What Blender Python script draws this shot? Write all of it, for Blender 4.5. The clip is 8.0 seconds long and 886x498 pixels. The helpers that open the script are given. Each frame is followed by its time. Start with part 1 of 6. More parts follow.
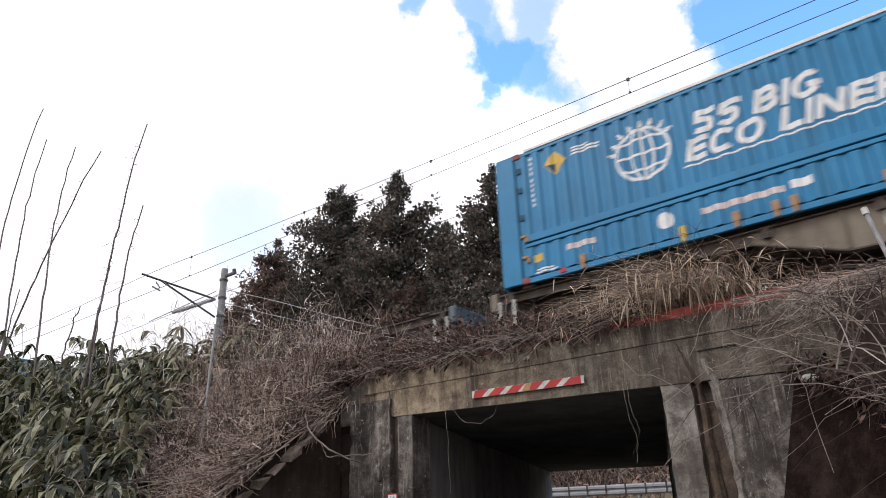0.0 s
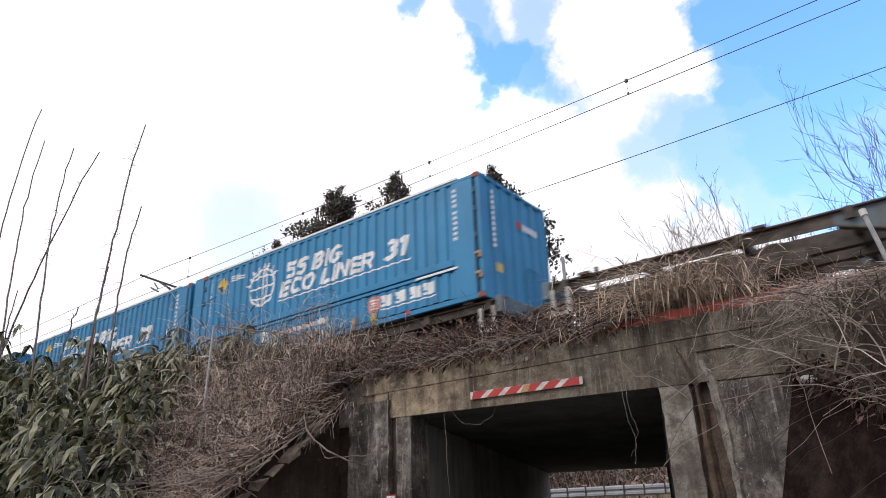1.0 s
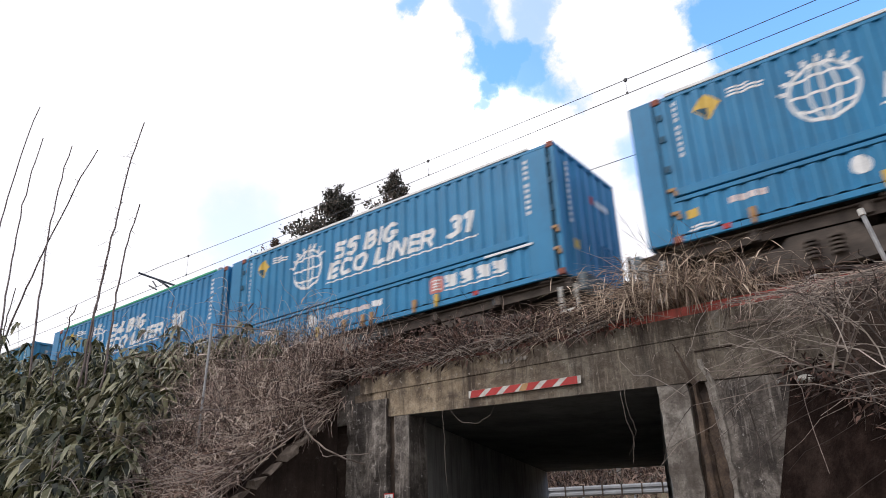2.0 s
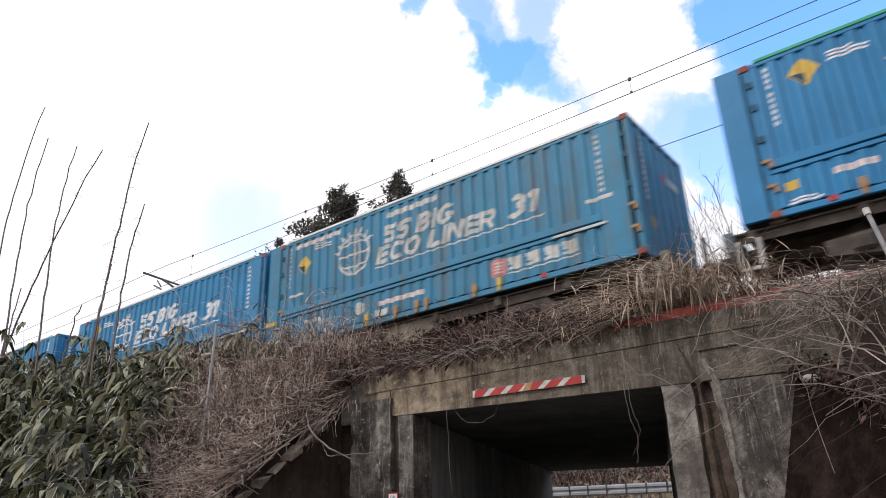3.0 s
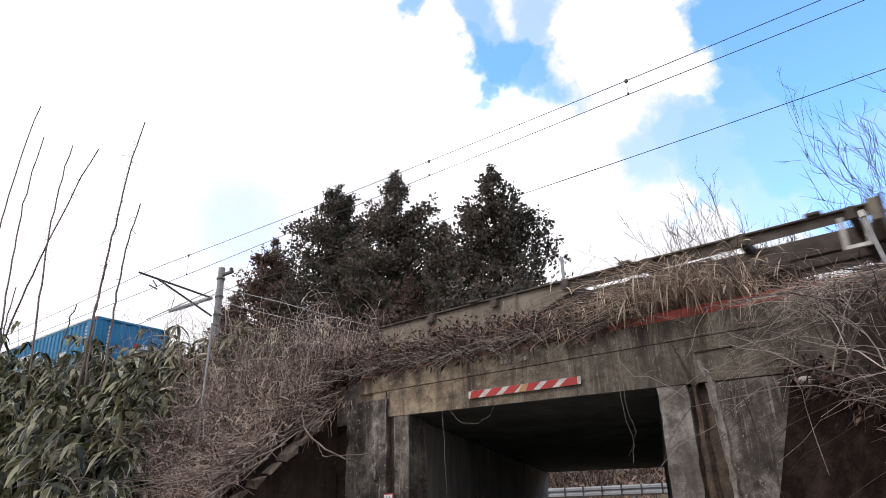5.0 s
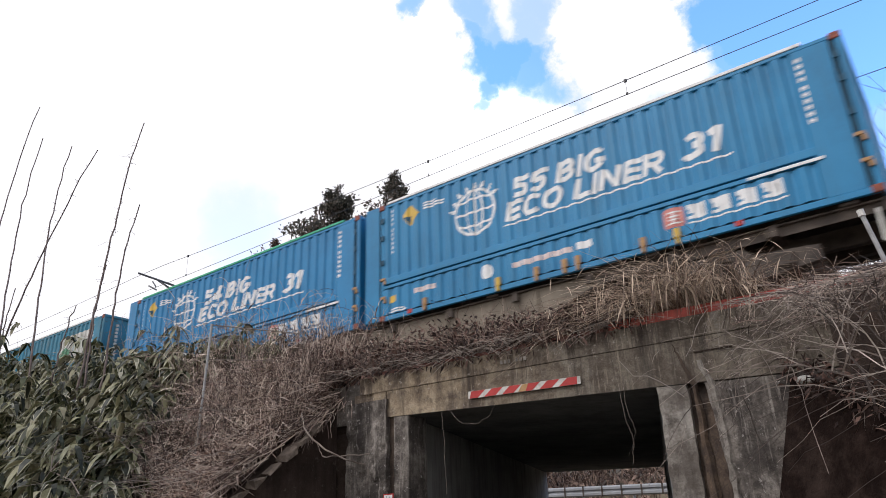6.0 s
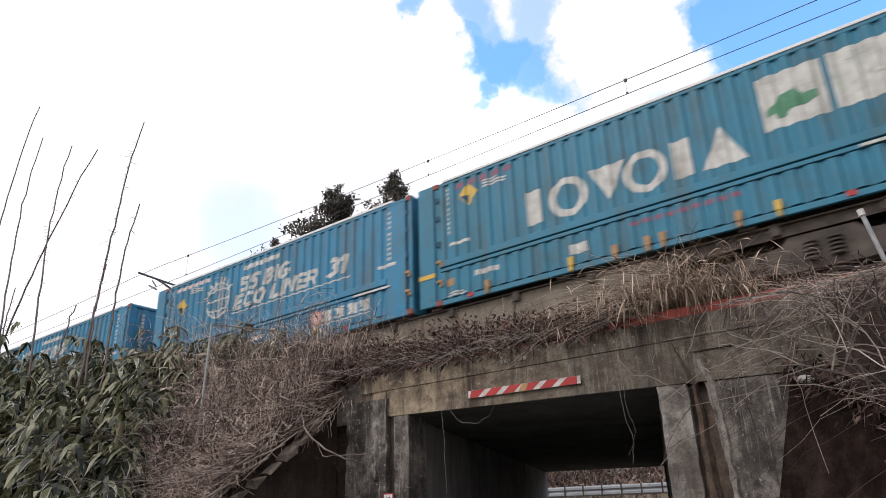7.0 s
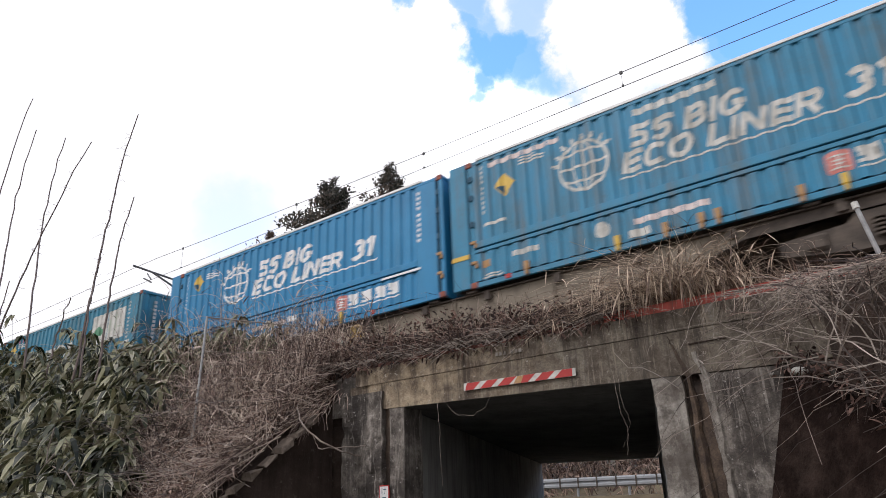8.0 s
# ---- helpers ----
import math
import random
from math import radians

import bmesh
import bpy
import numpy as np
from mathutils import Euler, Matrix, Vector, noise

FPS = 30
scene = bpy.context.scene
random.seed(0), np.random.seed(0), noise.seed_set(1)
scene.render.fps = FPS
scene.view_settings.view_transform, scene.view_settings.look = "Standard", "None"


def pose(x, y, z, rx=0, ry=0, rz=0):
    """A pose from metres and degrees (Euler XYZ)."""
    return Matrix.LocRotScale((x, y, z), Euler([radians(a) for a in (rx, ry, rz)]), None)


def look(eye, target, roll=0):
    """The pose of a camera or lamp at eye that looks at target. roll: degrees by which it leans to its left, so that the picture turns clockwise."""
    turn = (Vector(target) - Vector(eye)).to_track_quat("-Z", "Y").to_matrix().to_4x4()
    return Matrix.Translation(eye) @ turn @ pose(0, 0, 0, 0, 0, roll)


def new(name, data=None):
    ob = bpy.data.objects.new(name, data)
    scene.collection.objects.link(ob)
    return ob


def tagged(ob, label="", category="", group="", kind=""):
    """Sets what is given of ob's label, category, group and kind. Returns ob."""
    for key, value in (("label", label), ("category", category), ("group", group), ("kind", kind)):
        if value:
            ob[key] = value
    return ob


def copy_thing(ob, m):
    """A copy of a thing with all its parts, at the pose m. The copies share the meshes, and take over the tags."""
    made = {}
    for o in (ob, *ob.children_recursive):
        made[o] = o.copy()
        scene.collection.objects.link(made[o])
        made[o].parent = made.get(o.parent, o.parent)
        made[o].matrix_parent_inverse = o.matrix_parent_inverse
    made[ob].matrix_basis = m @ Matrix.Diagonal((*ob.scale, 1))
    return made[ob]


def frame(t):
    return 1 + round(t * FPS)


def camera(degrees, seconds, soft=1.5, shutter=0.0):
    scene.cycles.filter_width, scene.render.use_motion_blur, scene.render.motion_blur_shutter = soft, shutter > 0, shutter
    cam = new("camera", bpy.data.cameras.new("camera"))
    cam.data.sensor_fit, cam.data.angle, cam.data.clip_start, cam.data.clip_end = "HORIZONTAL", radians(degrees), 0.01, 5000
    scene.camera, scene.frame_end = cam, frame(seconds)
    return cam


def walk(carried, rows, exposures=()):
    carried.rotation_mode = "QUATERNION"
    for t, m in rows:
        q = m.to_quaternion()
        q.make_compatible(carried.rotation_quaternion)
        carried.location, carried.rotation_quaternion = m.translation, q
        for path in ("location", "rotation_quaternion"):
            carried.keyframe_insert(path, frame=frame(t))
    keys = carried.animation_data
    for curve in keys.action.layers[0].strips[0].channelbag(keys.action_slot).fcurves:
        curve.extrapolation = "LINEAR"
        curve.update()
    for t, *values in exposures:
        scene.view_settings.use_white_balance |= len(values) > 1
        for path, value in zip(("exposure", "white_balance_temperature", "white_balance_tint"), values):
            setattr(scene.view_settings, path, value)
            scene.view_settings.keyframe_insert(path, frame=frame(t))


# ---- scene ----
cam = camera(64.7, 8.0, soft=0.85, shutter=0.12)
EYE = (0.0, 0.0, 1.5)
TURNS = ((0.0, 38.144, 21.948, 1.949), (0.5, 38.026, 22.175, 1.85), (1.0, 38.027, 22.035, 1.975), (1.5, 37.776, 21.927, 1.878),
         (3.0, 38.179, 21.901, 1.798), (3.5, 38.063, 21.834, 1.646), (4.0, 37.89, 21.78, 1.691), (4.5, 37.832, 21.959, 1.675),
         (6.0, 37.828, 21.967, 1.832), (6.5, 37.902, 22.166, 1.93), (7.0, 37.829, 21.928, 1.827), (7.5, 37.542, 21.574, 1.922),
         (8.0, 37.495, 21.322, 1.982))
walk(cam, [(t, pose(*EYE, 90 + pitch, roll, yaw)) for t, yaw, pitch, roll in TURNS],
     exposures=((0.0, 0.0, 6280.0, 14.0), (8.0, 0.0, 6280.0, 14.0)))

# ---- sky, sun, exposure ----
SUN_FROM = Vector((-0.38, -0.60, 0.70)).normalized()
sun = new("sun", bpy.data.lights.new("sun", "SUN"))
sun.data.energy, sun.data.angle, sun.data.color = 1.6, radians(20), (1.0, 0.97, 0.92)
sun.matrix_world = look(SUN_FROM * 60, (0, 0, 0))

# gaps in the cloud: azimuth left of north, elevation, inner and outer radius (all degrees), strength
SKY_GAPS = ((40.0, 41.3, 0.2, 1.4, 0.85), (33.6, 39.5, 0.4, 1.6, 0.9), (32.9, 37.8, 0.8, 2.4, 1.0), (30.2, 36.9, 1.6, 3.3, 1.0), (27.6, 36.0, 1.2, 3.1, 0.95), (25.3, 34.8, 0.6, 2.4, 0.85),
            (32.2, 34.9, 0.5, 1.8, 0.95), (32.8, 33.5, 0.1, 1.0, 0.8), (31.1, 39.3, 0.8, 2.6, 0.8), (28.0, 39.4, 0.8, 2.6, 0.65), (26.4, 40.8, 0.6, 2.4, 0.65), (33.2, 41.2, 0.6, 2.2, 0.8),
            (23.7, 33.3, 0.1, 1.1, 0.5), (11.0, 36.5, 2.1, 3.5, 1.0), (7.6, 35.1, 2.8, 5.1, 1.0), (3.0, 32.0, 4.2, 7.9, 1.0), (16.2, 34.5, 0.5, 1.4, 0.85), (10.5, 32.2, 1.9, 3.7, 0.95),
            (7.1, 27.9, 3.7, 6.9, 0.9), (3.2, 23.0, 3.7, 6.9, 0.85), (12.0, 27.8, 2.6, 5.0, 0.8), (16.1, 29.0, 1.2, 3.4, 0.7), (18.7, 27.6, 0.6, 2.8, 0.6), (14.4, 25.1, 1.6, 4.2, 0.65), (9.5, 24.0, 2.0, 5.0, 0.7),
            (54.6, 22.6, 0.3, 4.6, 0.3), (-35.0, 42.0, 10.0, 38.0, 0.85))
# bright cumulus heaps in front of the gaps
SKY_HEAPS = ((19.8, 37.1, 3.4, 5.4, 1.0), (14.3, 33.0, 0.6, 2.2, 0.9), (16.5, 24.6, 0.4, 1.9, 0.7), (14.7, 21.2, 0.6, 2.4, 0.7), (29.5, 40.2, 0.3, 1.4, 0.5), (37.0, 39.0, 0.9, 2.6, 1.0))


def sky_world():
    w = bpy.data.worlds.new("sky")
    scene.world = w
    w.use_nodes = True
    nt = w.node_tree
    nt.nodes.clear()
    N, L = nt.nodes.new, nt.links.new
    out = N("ShaderNodeOutputWorld")
    mix = N("ShaderNodeMixShader")
    blue, cloud = N("ShaderNodeBackground"), N("ShaderNodeBackground")
    sky = N("ShaderNodeTexSky")
    sky.sky_type, sky.sun_disc = "NISHITA", False
    sky.sun_elevation, sky.sun_rotation = math.asin(SUN_FROM.z), math.atan2(SUN_FROM.x, SUN_FROM.y)
    sky.air_density, sky.dust_density = 1.0, 1.6
    tint = N("ShaderNodeVectorMath")
    tint.operation = "MULTIPLY"
    tint.inputs[1].default_value = (1.72, 2.52, 3.2)
    L(sky.outputs[0], tint.inputs[0])
    L(tint.outputs[0], blue.inputs[0])
    blue.inputs[1].default_value = 0.15
    tc = N("ShaderNodeTexCoord")
    big, fine, tone = N("ShaderNodeTexNoise"), N("ShaderNodeTexNoise"), N("ShaderNodeTexNoise")
    for n, s, d, r in ((big, 7.0, 7.0, 0.62), (fine, 26.0, 6.0, 0.6), (tone, 3.0, 4.0, 0.5)):
        L(tc.outputs["Generated"], n.inputs["Vector"])
        n.inputs["Scale"].default_value, n.inputs["Detail"].default_value, n.inputs["Roughness"].default_value = s, d, r

    def vmath(op, a, b):
        n = N("ShaderNodeVectorMath")
        n.operation = op
        for i, v in ((0, a), (1, b)):
            if isinstance(v, (tuple, Vector)):
                n.inputs[i].default_value = tuple(v)
            else:
                L(v, n.inputs[i])
        return n

    def m(op, a, b):
        n = N("ShaderNodeMath")
        n.operation, n.use_clamp = op, op in ("MAXIMUM", "SUBTRACT")
        for i, v in ((0, a), (1, b)):
            if isinstance(v, (int, float)):
                n.inputs[i].default_value = v
            else:
                L(v, n.inputs[i])
        return n.outputs[0]

    off = vmath("SUBTRACT", big.outputs["Color"], (0.5, 0.5, 0.5))
    off2 = vmath("SUBTRACT", fine.outputs["Color"], (0.5, 0.5, 0.5))
    a = vmath("MULTIPLY", off.outputs[0], (0.075, 0.075, 0.075))
    b = vmath("MULTIPLY", off2.outputs[0], (0.06, 0.06, 0.06))
    warped = vmath("ADD", vmath("ADD", tc.outputs["Generated"], a.outputs[0]).outputs[0], b.outputs[0])
    unit = N("ShaderNodeVectorMath")
    unit.operation = "NORMALIZE"
    L(warped.outputs[0], unit.inputs[0])

    def spot(az, el, inner, outer):
        d = Vector((-math.sin(radians(az)) * math.cos(radians(el)), math.cos(radians(az)) * math.cos(radians(el)), math.sin(radians(el))))
        dot = vmath("DOT_PRODUCT", unit.outputs[0], d).outputs["Value"]
        r = N("ShaderNodeMapRange")
        r.interpolation_type = "SMOOTHSTEP"
        L(dot, r.inputs["Value"])
        r.inputs["From Min"].default_value, r.inputs["From Max"].default_value = math.cos(radians(outer)), math.cos(radians(inner))
        return r.outputs[0]

    gap = None
    for az, el, inner, outer, s in SKY_GAPS:
        g = m("MULTIPLY", spot(az, el, inner, outer), s)
        gap = g if gap is None else m("MAXIMUM", gap, g)
    for az, el, inner, outer, s in SKY_HEAPS:
        gap = m("SUBTRACT", gap, m("MULTIPLY", spot(az, el, inner, outer), s))
    ramp = N("ShaderNodeValToRGB")
    ramp.color_ramp.elements[0].color, ramp.color_ramp.elements[1].color = (1.0, 1.0, 1.0, 1), (1.14, 1.13, 1.13, 1)
    ramp.color_ramp.elements[0].position, ramp.color_ramp.elements[1].position = 0.3, 0.62
    L(tone.outputs[0], ramp.inputs[0])
    L(ramp.outputs[0], cloud.inputs[0])
    # the cloud is thinnest, and brightest, round the middle of the heap
    L(m("ADD", m("MULTIPLY", spot(32.5, 30.5, 2.0, 8.0), 0.8), 1.0), cloud.inputs[1])
    L(gap, mix.inputs[0])
    L(cloud.outputs[0], mix.inputs[1])
    L(blue.outputs[0], mix.inputs[2])
    L(mix.outputs[0], out.inputs[0])


sky_world()


# ---- materials ----
def surface(name, tones, scale=3.0, rough=0.8, bump=0.3, metal=0.0, stretch=(1, 1, 1), fine=40.0, island=0.0, per_object=0.0, spec=0.4,
            streak=None, streak_amount=0.5, translucent=0.0, dist=0.02, blotch=None, blotch_amount=0.7, spots=None, along=None, pale=None):
    """A node material: tones (dark to light) laid out by noise of two sizes, an optional layer of streaks, fine relief."""
    mt = bpy.data.materials.new(name)
    mt.use_nodes = True
    nt = mt.node_tree
    N, L = nt.nodes.new, nt.links.new
    bsdf = nt.nodes["Principled BSDF"]
    tc, mp = N("ShaderNodeTexCoord"), N("ShaderNodeMapping")
    mp.inputs["Scale"].default_value = stretch
    L(tc.outputs["Object"], mp.inputs[0])
    n1, n2 = N("ShaderNodeTexNoise"), N("ShaderNodeTexNoise")
    for n, s, d in ((n1, scale, 8.0), (n2, fine, 5.0)):
        L(mp.outputs[0], n.inputs["Vector"])
        n.inputs["Scale"].default_value, n.inputs["Detail"].default_value, n.inputs["Roughness"].default_value = s, d, 0.62

    def m(op, a, b):
        q = N("ShaderNodeMath")
        q.operation = op
        for i, v in ((0, a), (1, b)):
            if isinstance(v, (int, float)):
                q.inputs[i].default_value = v
            else:
                L(v, q.inputs[i])
        return q.outputs[0]

    fac = m("ADD", m("MULTIPLY", n1.outputs[0], 0.7), m("MULTIPLY", n2.outputs[0], 0.3))
    if island:
        g = N("ShaderNodeNewGeometry")
        fac = m("ADD", fac, m("MULTIPLY", m("SUBTRACT", g.outputs["Random Per Island"], 0.5), island))
    if per_object:
        oi = N("ShaderNodeObjectInfo")
        fac = m("ADD", fac, m("MULTIPLY", m("SUBTRACT", oi.outputs["Random"], 0.5), per_object))
    ramp = N("ShaderNodeValToRGB")
    cr = ramp.color_ramp
    while len(cr.elements) < len(tones):
        cr.elements.new(0.5)
    for i, c in enumerate(tones):
        cr.elements[i].position = 0.33 + 0.34 * i / max(1, len(tones) - 1)
        cr.elements[i].color = (*c, 1)
    L(fac, ramp.inputs[0])
    colour = ramp.outputs[0]
    if streak:
        mp2 = N("ShaderNodeMapping")
        mp2.inputs["Scale"].default_value = (3.2, 3.2, 0.28)
        L(tc.outputs["Object"], mp2.inputs[0])
        n3 = N("ShaderNodeTexNoise")
        n3.inputs["Scale"].default_value, n3.inputs["Detail"].default_value, n3.inputs["Roughness"].default_value = 1.6, 9.0, 0.68
        L(mp2.outputs[0], n3.inputs["Vector"])
        r3 = N("ShaderNodeMapRange")
        r3.inputs["From Min"].default_value, r3.inputs["From Max"].default_value = 0.48, 0.66
        r3.inputs["To Max"].default_value = streak_amount
        L(n3.outputs[0], r3.inputs["Value"])
        mx = N("ShaderNodeMix")
        mx.data_type = "RGBA"
        L(r3.outputs[0], mx.inputs["Factor"])
        L(colour, mx.inputs["A"])
        mx.inputs["B"].default_value = (*streak, 1)
        colour = mx.outputs["Result"]
    def over(under, top, noise_scale, lo, hi, amount, rough_n=0.7):
        nb, rb, mb = N("ShaderNodeTexNoise"), N("ShaderNodeMapRange"), N("ShaderNodeMix")
        nb.inputs["Scale"].default_value, nb.inputs["Detail"].default_value, nb.inputs["Roughness"].default_value = noise_scale, 10.0, rough_n
        L(tc.outputs["Object"], nb.inputs["Vector"])
        rb.inputs["From Min"].default_value, rb.inputs["From Max"].default_value, rb.inputs["To Max"].default_value = lo, hi, amount
        L(nb.outputs[0], rb.inputs["Value"])
        mb.data_type = "RGBA"
        L(rb.outputs[0], mb.inputs["Factor"])
        L(under, mb.inputs["A"])
        mb.inputs["B"].default_value = (*top, 1)
        return mb.outputs["Result"]

    if along:
        # other growth takes over along x: colour, start, end, amount
        sep, ra, ma = N("ShaderNodeSeparateXYZ"), N("ShaderNodeMapRange"), N("ShaderNodeMix")
        L(tc.outputs["Object"], sep.inputs[0])
        ra.inputs["From Min"].default_value, ra.inputs["From Max"].default_value, ra.inputs["To Max"].default_value = along[1], along[2], along[3]
        L(m("ADD", sep.outputs[0], m("MULTIPLY", m("SUBTRACT", n1.outputs[0], 0.5), 3.0)), ra.inputs["Value"])
        ma.data_type, ma.blend_type = "RGBA", "MULTIPLY"
        L(ra.outputs[0], ma.inputs["Factor"])
        L(colour, ma.inputs["A"])
        ma.inputs["B"].default_value = (*along[0], 1)
        colour = ma.outputs["Result"]
    if blotch:
        colour = over(colour, blotch, 1.3, 0.47, 0.58, blotch_amount)
        colour = over(colour, blotch, 6.0, 0.52, 0.62, blotch_amount * 0.8)
    if pale:
        # thin pale runs of lime
        mp4, n4, r4, m4 = N("ShaderNodeMapping"), N("ShaderNodeTexNoise"), N("ShaderNodeMapRange"), N("ShaderNodeMix")
        mp4.inputs["Scale"].default_value = (9.0, 9.0, 0.7)
        L(tc.outputs["Object"], mp4.inputs[0])
        n4.inputs["Scale"].default_value, n4.inputs["Detail"].default_value, n4.inputs["Roughness"].default_value = 1.7, 9.0, 0.72
        L(mp4.outputs[0], n4.inputs["Vector"])
        r4.inputs["From Min"].default_value, r4.inputs["From Max"].default_value, r4.inputs["To Max"].default_value = 0.55, 0.66, 0.75
        L(n4.outputs[0], r4.inputs["Value"])
        m4.data_type = "RGBA"
        L(r4.outputs[0], m4.inputs["Factor"])
        L(colour, m4.inputs["A"])
        m4.inputs["B"].default_value = (*pale, 1)
        colour = m4.outputs["Result"]
    if spots:
        colour = over(colour, spots, 11.0, 0.585, 0.635, 0.85, 0.8)
    L(colour, bsdf.inputs["Base Color"])
    bsdf.inputs["Metallic"].default_value, bsdf.inputs["Specular IOR Level"].default_value = metal, spec
    rr = N("ShaderNodeMapRange")
    rr.inputs["To Min"].default_value, rr.inputs["To Max"].default_value = max(0.05, rough - 0.14), min(1.0, rough + 0.14)
    L(n2.outputs[0], rr.inputs["Value"])
    L(rr.outputs[0], bsdf.inputs["Roughness"])
    if bump:
        bp = N("ShaderNodeBump")
        bp.inputs["Strength"].default_value, bp.inputs["Distance"].default_value = bump, dist
        L(fac if not island else n2.outputs[0], bp.inputs["Height"])
        L(bp.outputs[0], bsdf.inputs["Normal"])
    if translucent:
        tl, ms = N("ShaderNodeBsdfTranslucent"), N("ShaderNodeMixShader")
        L(colour, tl.inputs[0])
        ms.inputs[0].default_value = translucent
        L(bsdf.outputs[0], ms.inputs[1])
        L(tl.outputs[0], ms.inputs[2])
        L(ms.outputs[0], nt.nodes["Material Output"].inputs[0])
    return mt


CONCRETE = surface("weathered_concrete", ((0.03, 0.025, 0.022), (0.10, 0.086, 0.074), (0.2, 0.175, 0.152), (0.36, 0.325, 0.29)), 2.9, 0.9, 1.0, dist=0.05,
                   streak=(0.025, 0.02, 0.018), streak_amount=0.85, blotch=(0.03, 0.024, 0.021), blotch_amount=0.75, spots=(0.42, 0.39, 0.36), pale=(0.3, 0.27, 0.24))
FASCIA = surface("stained_fascia_concrete", ((0.07, 0.05, 0.034), (0.22, 0.168, 0.112), (0.35, 0.278, 0.19), (0.48, 0.405, 0.31)), 3.2, 0.9, 1.0, dist=0.04, pale=(0.3, 0.255, 0.195),
                 streak=(0.04, 0.028, 0.022), streak_amount=0.85, blotch=(0.055, 0.039, 0.03), blotch_amount=0.7, spots=(0.42, 0.38, 0.33), along=((0.52, 0.56, 0.64), -1.6, 0.6, 1.0))
CONCRETE_PALE = surface("pale_concrete", ((0.11, 0.092, 0.075), (0.26, 0.235, 0.205), (0.4, 0.375, 0.335)), 3.2, 0.9, 1.0, dist=0.04, streak=(0.06, 0.05, 0.044), streak_amount=0.75,
                        blotch=(0.07, 0.056, 0.046), blotch_amount=0.75)
# dark brown for joints and side walls; on the left wing wall it includes shade
CONCRETE_DARK = surface("dark_brown_concrete", ((0.018, 0.013, 0.011), (0.04, 0.029, 0.024), (0.07, 0.052, 0.043)), 1.8, 0.95, 0.8, streak=(0.014, 0.011, 0.01), spots=(0.09, 0.076, 0.065), spec=0.08)
# soil brown taken nearly to black: the right wing wall's shade is in the colour
SHADED_EARTH = surface("dark_shaded_earth", ((0.006, 0.0035, 0.003), (0.014, 0.0085, 0.0068), (0.03, 0.018, 0.0145)), 2.6, 0.97, 1.0, fine=30.0, dist=0.05, spec=0.06, blotch=(0.05, 0.036, 0.03), blotch_amount=0.35)
RUST_STAIN = surface("rust_brown_channel", ((0.022, 0.015, 0.012), (0.065, 0.045, 0.033), (0.12, 0.085, 0.06)), 2.5, 0.95, 0.9, streak=(0.014, 0.011, 0.01), streak_amount=0.8)
RUST_CRUST = surface("rust_crust", ((0.045, 0.03, 0.02), (0.12, 0.08, 0.054), (0.2, 0.142, 0.1)), 5.0, 0.95, 1.0, streak=(0.022, 0.016, 0.013), streak_amount=0.8, blotch=(0.03, 0.022, 0.018), blotch_amount=0.6)
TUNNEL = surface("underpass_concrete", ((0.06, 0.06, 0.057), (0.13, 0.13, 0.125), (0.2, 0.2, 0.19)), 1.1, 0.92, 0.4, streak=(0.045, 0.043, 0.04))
# lighter copy for the left wall: daylight from the mouth is painted in
TUNNEL_WALL_LIT = surface("smooth_lit_underpass_wall", ((0.2, 0.197, 0.19), (0.33, 0.326, 0.316), (0.42, 0.415, 0.405)), 1.1, 0.9, 0.4, streak=(0.09, 0.086, 0.08), streak_amount=0.6)
RED_STEEL = surface("red_primer_steel", ((0.16, 0.035, 0.026), (0.40, 0.07, 0.05), (0.48, 0.09, 0.065)), 4.0, 0.65, 0.3, streak=(0.07, 0.04, 0.03), streak_amount=0.5)
RUST_RED = surface("rusted_red_steel", ((0.05, 0.025, 0.02), (0.13, 0.05, 0.038), (0.22, 0.065, 0.05)), 4.0, 0.8, 0.4)
SOIL = surface("leaf_litter_soil", ((0.022, 0.015, 0.012), (0.055, 0.037, 0.029), (0.105, 0.07, 0.054)), 5.0, 0.97, 1.0, fine=60.0, dist=0.06)
FIELD = surface("winter_field", ((0.07, 0.055, 0.035), (0.14, 0.11, 0.07), (0.18, 0.15, 0.09)), 0.6, 0.97, 0.8, dist=0.05)
ASPHALT = surface("worn_asphalt", ((0.035, 0.035, 0.035), (0.05, 0.05, 0.05), (0.075, 0.073, 0.07)), 2.0, 0.92, 0.5, fine=90.0)
BALLAST = surface("ballast_stone", ((0.07, 0.06, 0.05), (0.17, 0.15, 0.13), (0.28, 0.26, 0.23)), 14.0, 0.95, 1.0, fine=50.0, dist=0.05)
RAIL = surface("rusty_rail", ((0.08, 0.045, 0.03), (0.15, 0.09, 0.06)), 8.0, 0.6, 0.3, metal=0.6)
COPING = surface("mossy_coping_concrete", ((0.04, 0.03, 0.023), (0.12, 0.093, 0.073), (0.22, 0.18, 0.145)), 3.5, 0.92, 0.9, fine=25.0)
RUSTY_PIPE = surface("rusty_pipe", ((0.10, 0.075, 0.06), (0.2, 0.165, 0.14), (0.3, 0.27, 0.24)), 7.0, 0.7, 0.2, metal=0.2)
STEEL_GREY = surface("galvanised_steel", ((0.22, 0.22, 0.22), (0.34, 0.34, 0.34), (0.42, 0.42, 0.42)), 6.0, 0.55, 0.2, metal=0.4)
MAST_STEEL = surface("dark_bracket_steel", ((0.07, 0.07, 0.072), (0.12, 0.12, 0.125)), 5.0, 0.6, 0.1, metal=0.4)
POLE_GREY = surface("mast_concrete", ((0.18, 0.18, 0.18), (0.27, 0.27, 0.265), (0.34, 0.34, 0.33)), 3.0, 0.85, 0.3)
